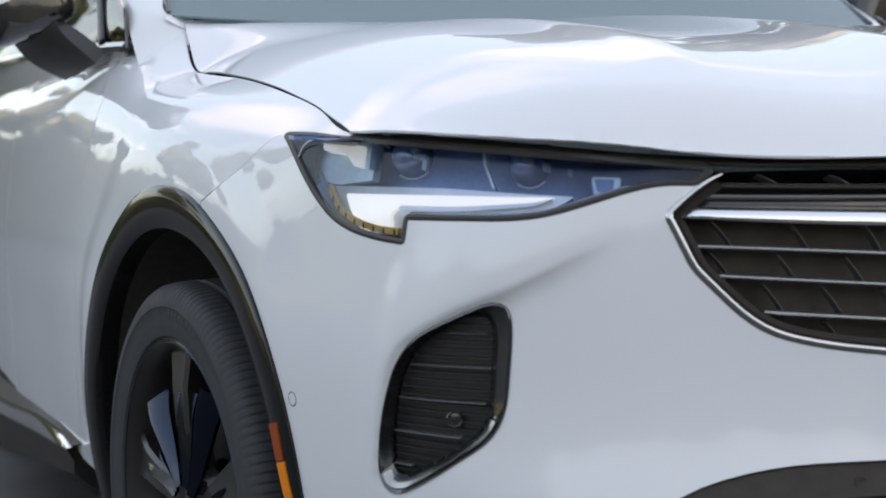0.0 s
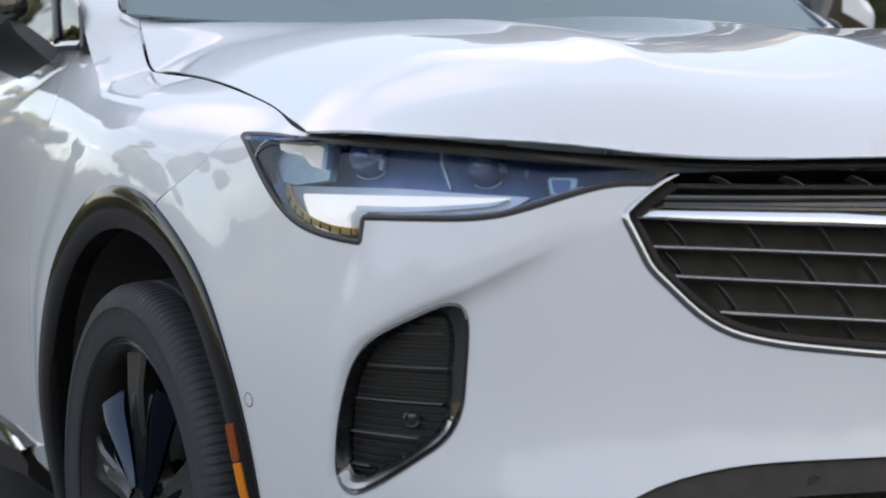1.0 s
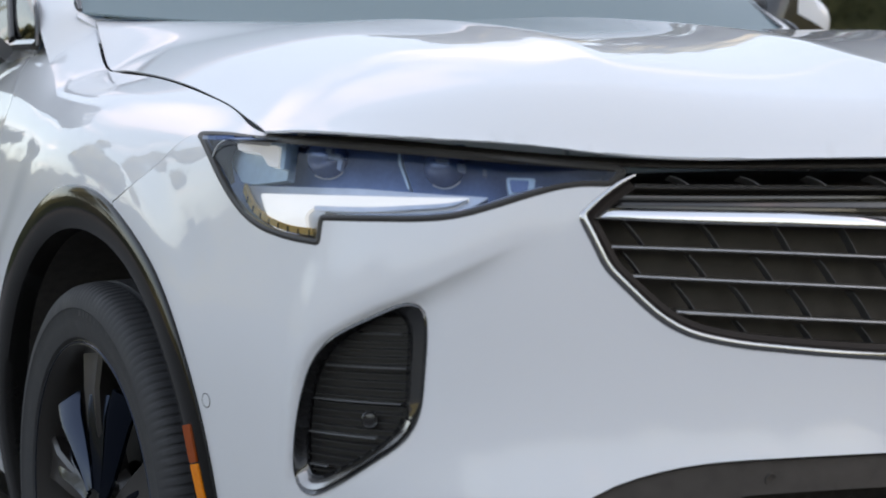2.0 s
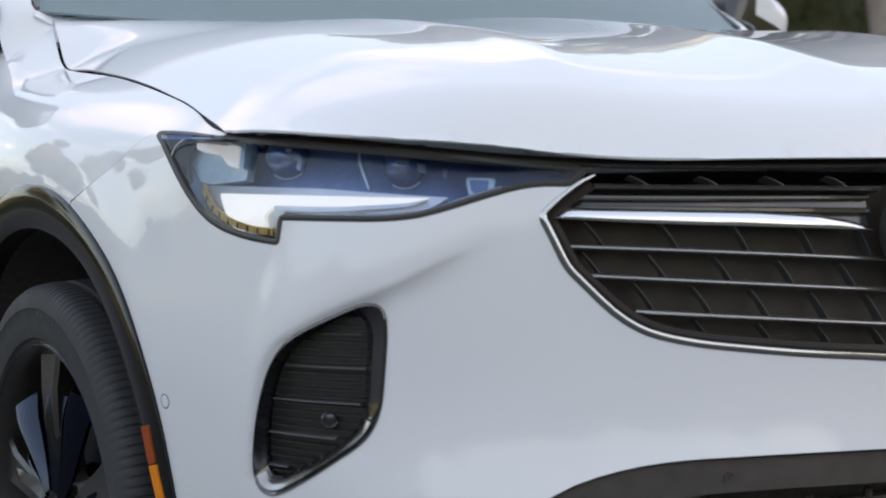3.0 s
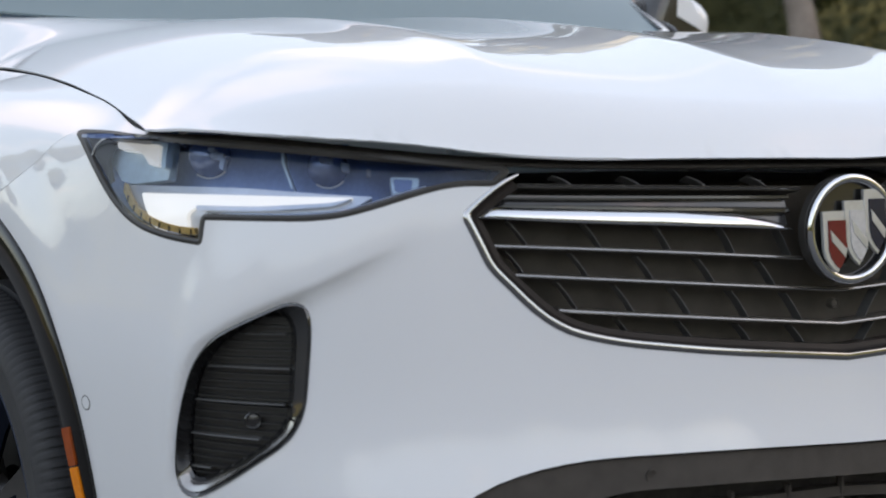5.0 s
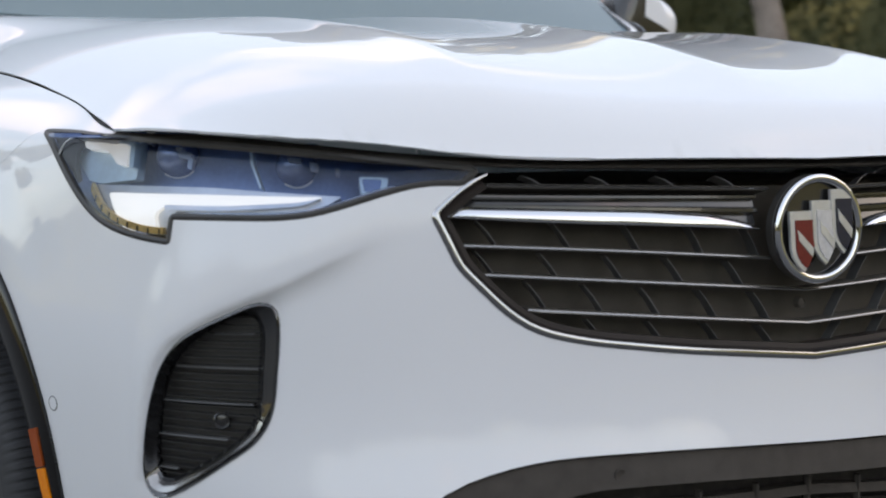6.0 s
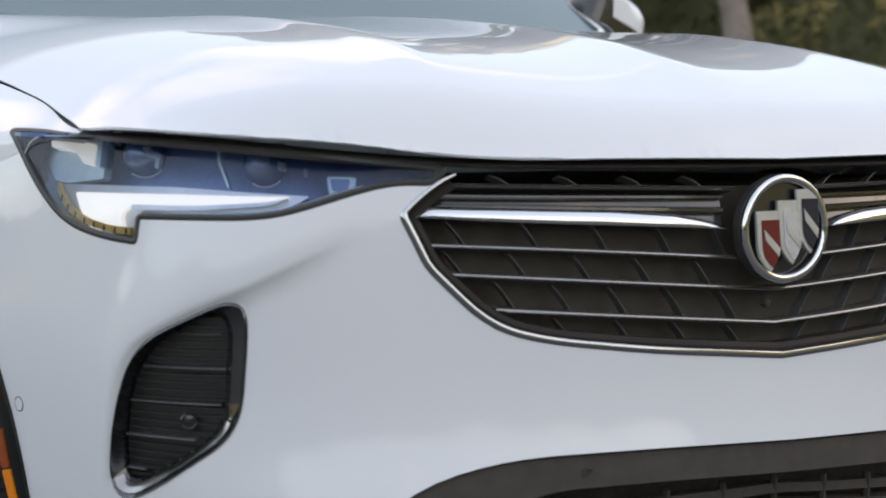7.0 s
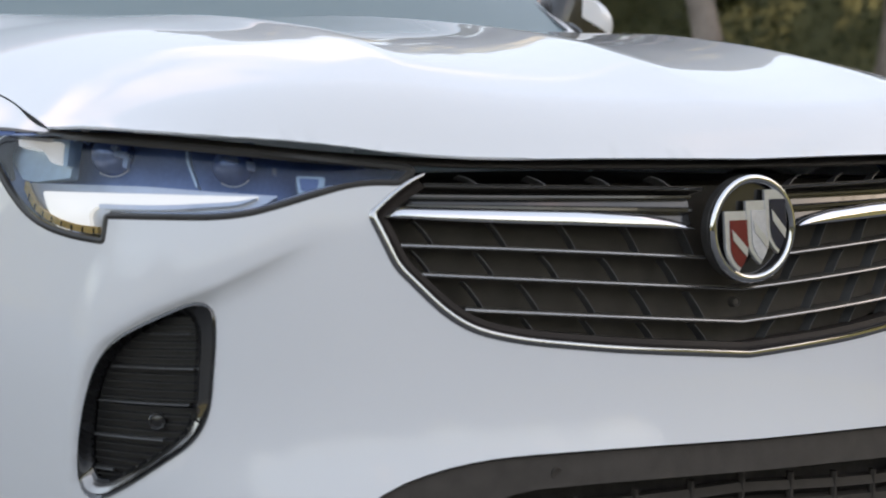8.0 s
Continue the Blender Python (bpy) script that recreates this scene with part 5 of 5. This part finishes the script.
bm = bmesh.new()
bmesh.ops.create_grid(bm, x_segments=40, y_segments=40, size=600)
bm.transform(pose(0, 0, GROUND))
tagged(part("ground", bm, ASPHALT, None), "worn grey-brown asphalt surface", "ground", kind="structure")


def leaves(centres, radii, count, size, rng):
    """Many small folded leaves spread through clumps: vertices and faces."""
    centres, radii = np.asarray(centres), np.asarray(radii)
    k = rng.integers(0, len(centres), count)
    d = rng.normal(size=(count, 3))
    d /= np.linalg.norm(d, axis=1)[:, None]
    P = centres[k] + d * radii[k][:, None] * rng.uniform(0.45, 1.0, (count, 1)) ** 0.6
    a = rng.normal(size=(count, 3))
    a /= np.linalg.norm(a, axis=1)[:, None]
    b = np.cross(a, rng.normal(size=(count, 3)))
    b /= np.linalg.norm(b, axis=1)[:, None]
    s = size * rng.uniform(0.6, 1.4, (count, 1))
    V = np.stack([P - a * s, P + b * s * 0.5, P + a * s, P - b * s * 0.5], 1).reshape(-1, 3)
    F = np.arange(count * 4).reshape(-1, 4)
    return V, F


def mesh_fast(name, V, F, mat, parent=None):
    me = bpy.data.meshes.new(name)
    me.from_pydata(V.tolist(), [], F.tolist())
    me.materials.append(mat)
    ob = new(name, me)
    ob.parent = parent
    return ob


def tree(x, y, h, spread, seed, bark=DARKBARK, trunk_r=0.16, lean=0.0, leaf_count=5000, label="leafy tree with a dark trunk", fork_at=0.45):
    rng = np.random.default_rng(seed)
    t = tagged(empty("tree", None, (x, y, 0)), label, "tree", group="trees round the car park")
    fork = h * fork_at
    pts = curve([(0, 0, -0.1), (lean * 0.3, 0.05, fork * 0.5), (lean, 0.0, fork), (lean * 1.3, 0.1, h * 0.8)], 6)
    verts, faces, n = [], [], 12
    for i, p in enumerate(pts):
        f = i / (len(pts) - 1)
        r = trunk_r * (1 - 0.75 * f) * (1 + 0.5 * max(0, 0.12 - f) / 0.12)
        for k in range(n):
            a = 2 * math.pi * k / n
            rr = r * (1 + 0.08 * math.sin(3 * a + i))
            verts.append((p[0] + rr * math.cos(a), p[1] + rr * math.sin(a), p[2]))
    for i in range(len(pts) - 1):
        faces += [(i * n + k, i * n + (k + 1) % n, (i + 1) * n + (k + 1) % n, (i + 1) * n + k) for k in range(n)]
    link_mesh("trunk", verts, faces, bark, t)
    centres, radii = [], []
    for k in range(9):
        a, z = rng.uniform(0, 6.28), rng.uniform(fork * 1.0, h * 0.92)
        d = spread * rng.uniform(0.3, 0.95) * (1 - 0.45 * (z / h - 0.5))
        c = np.array((lean + d * math.cos(a), d * math.sin(a), z))
        start = pts[int(len(pts) * rng.uniform(0.55, 0.8))]
        mid = (start + c) / 2 + np.array((0, 0, 0.25))
        line = curve([start, mid, c], 4)
        sweep("limb", line, oval(trunk_r * 0.22, trunk_r * 0.22, 6), bark, t, up=[(0.3, 0.8, 0.5)] * len(line))
        for _ in range(4):
            centres.append(c + rng.normal(size=3) * spread * 0.22)
            radii.append(spread * rng.uniform(0.16, 0.34))
    core_v, core_f = [], []
    for c, r in zip(centres, radii):
        bm = bmesh.new()
        bmesh.ops.create_icosphere(bm, subdivisions=2, radius=r * 0.78)
        k = len(core_v)
        core_v += [np.array(v.co) * (1 + 0.28 * noise.noise(v.co * 4 + Vector(c))) + c for v in bm.verts]
        core_f += [[q.index + k for q in f.verts] for f in bm.faces]
        bm.free()
    mesh_fast("inner_foliage", np.array(core_v), np.array(core_f), HEDGE, t)
    V, F = leaves(centres, radii, leaf_count, 0.085, rng)
    mesh_fast("crown", V, F, LEAF, t)
    return t


tree(7.25, 7.6, 4.1, 1.6, 3, BARK, 0.20, -0.62, 5000, "tree with a pale peeling trunk", 0.66)
tree(9.05, 7.6, 3.9, 1.5, 4, BARK, 0.19, 0.1, 4500, "tree with a pale trunk", 0.68)
# trees out of view, added for their dark reflections in the paintwork
for k, (x, y, h) in enumerate(((4.9, 12.6, 6.4), (7.2, 11.4, 5.4), (-10, 17, 5.0), (-3.5, 24, 4.0), (8, 22, 6.5), (17, 13, 6.0), (20, 4, 6.5))):
    tree(x, y, h, 2.3, 10 + k, leaf_count=4500)

# dense shrub border behind the car
rng = np.random.default_rng(5)
border = tagged(empty("shrubs"), "dense olive green shrub border", "shrubs", kind="stuff")
cs, verts, faces = [], [], []
arc = np.linspace(radians(-48), radians(312), 400)
for i, a in enumerate(arc):
    far = float(max(smooth(radians(12), radians(2), a), smooth(radians(290), radians(304), a)))   # beyond the flank the border stands farther off and lower
    tall = 1 + 0.6 * float(smooth(radians(86), radians(96), a) * smooth(radians(142), radians(132), a)) - 0.42 * float(smooth(radians(134), radians(146), a) * smooth(radians(262), radians(245), a)) * (1 + 0.28 * math.sin(23 * a) + 0.12 * math.sin(41 * a + 1))   # unseen yard edge: added height towards the sun shades the car, lowered in front
    for k, z in enumerate((-0.1, 0.8, 1.7, 2.6, 3.2)):
        r = 16.0 + 9.0 * far + 0.5 * math.sin(9 * a) + rng.normal() * 0.15
        p = (-1.4 + r * math.sin(a), -1.4 + r * math.cos(a), z * (tall - 0.27 * far) * (1 + 0.10 * math.sin(14 * a) + 0.05 * rng.normal()))
        verts.append(p)
        if k:
            cs.append((p[0] * 0.985, p[1] * 0.985, p[2]))
        if i and k:
            q = i * 5 + k
            faces.append((q - 6, q - 5, q, q - 1))
link_mesh("inner_twigs", verts, faces, HEDGE, border)
V, F = leaves(cs, [0.7] * len(cs), 200000, 0.045, rng)
mesh_fast("foliage", V, F, HEDGE, border)
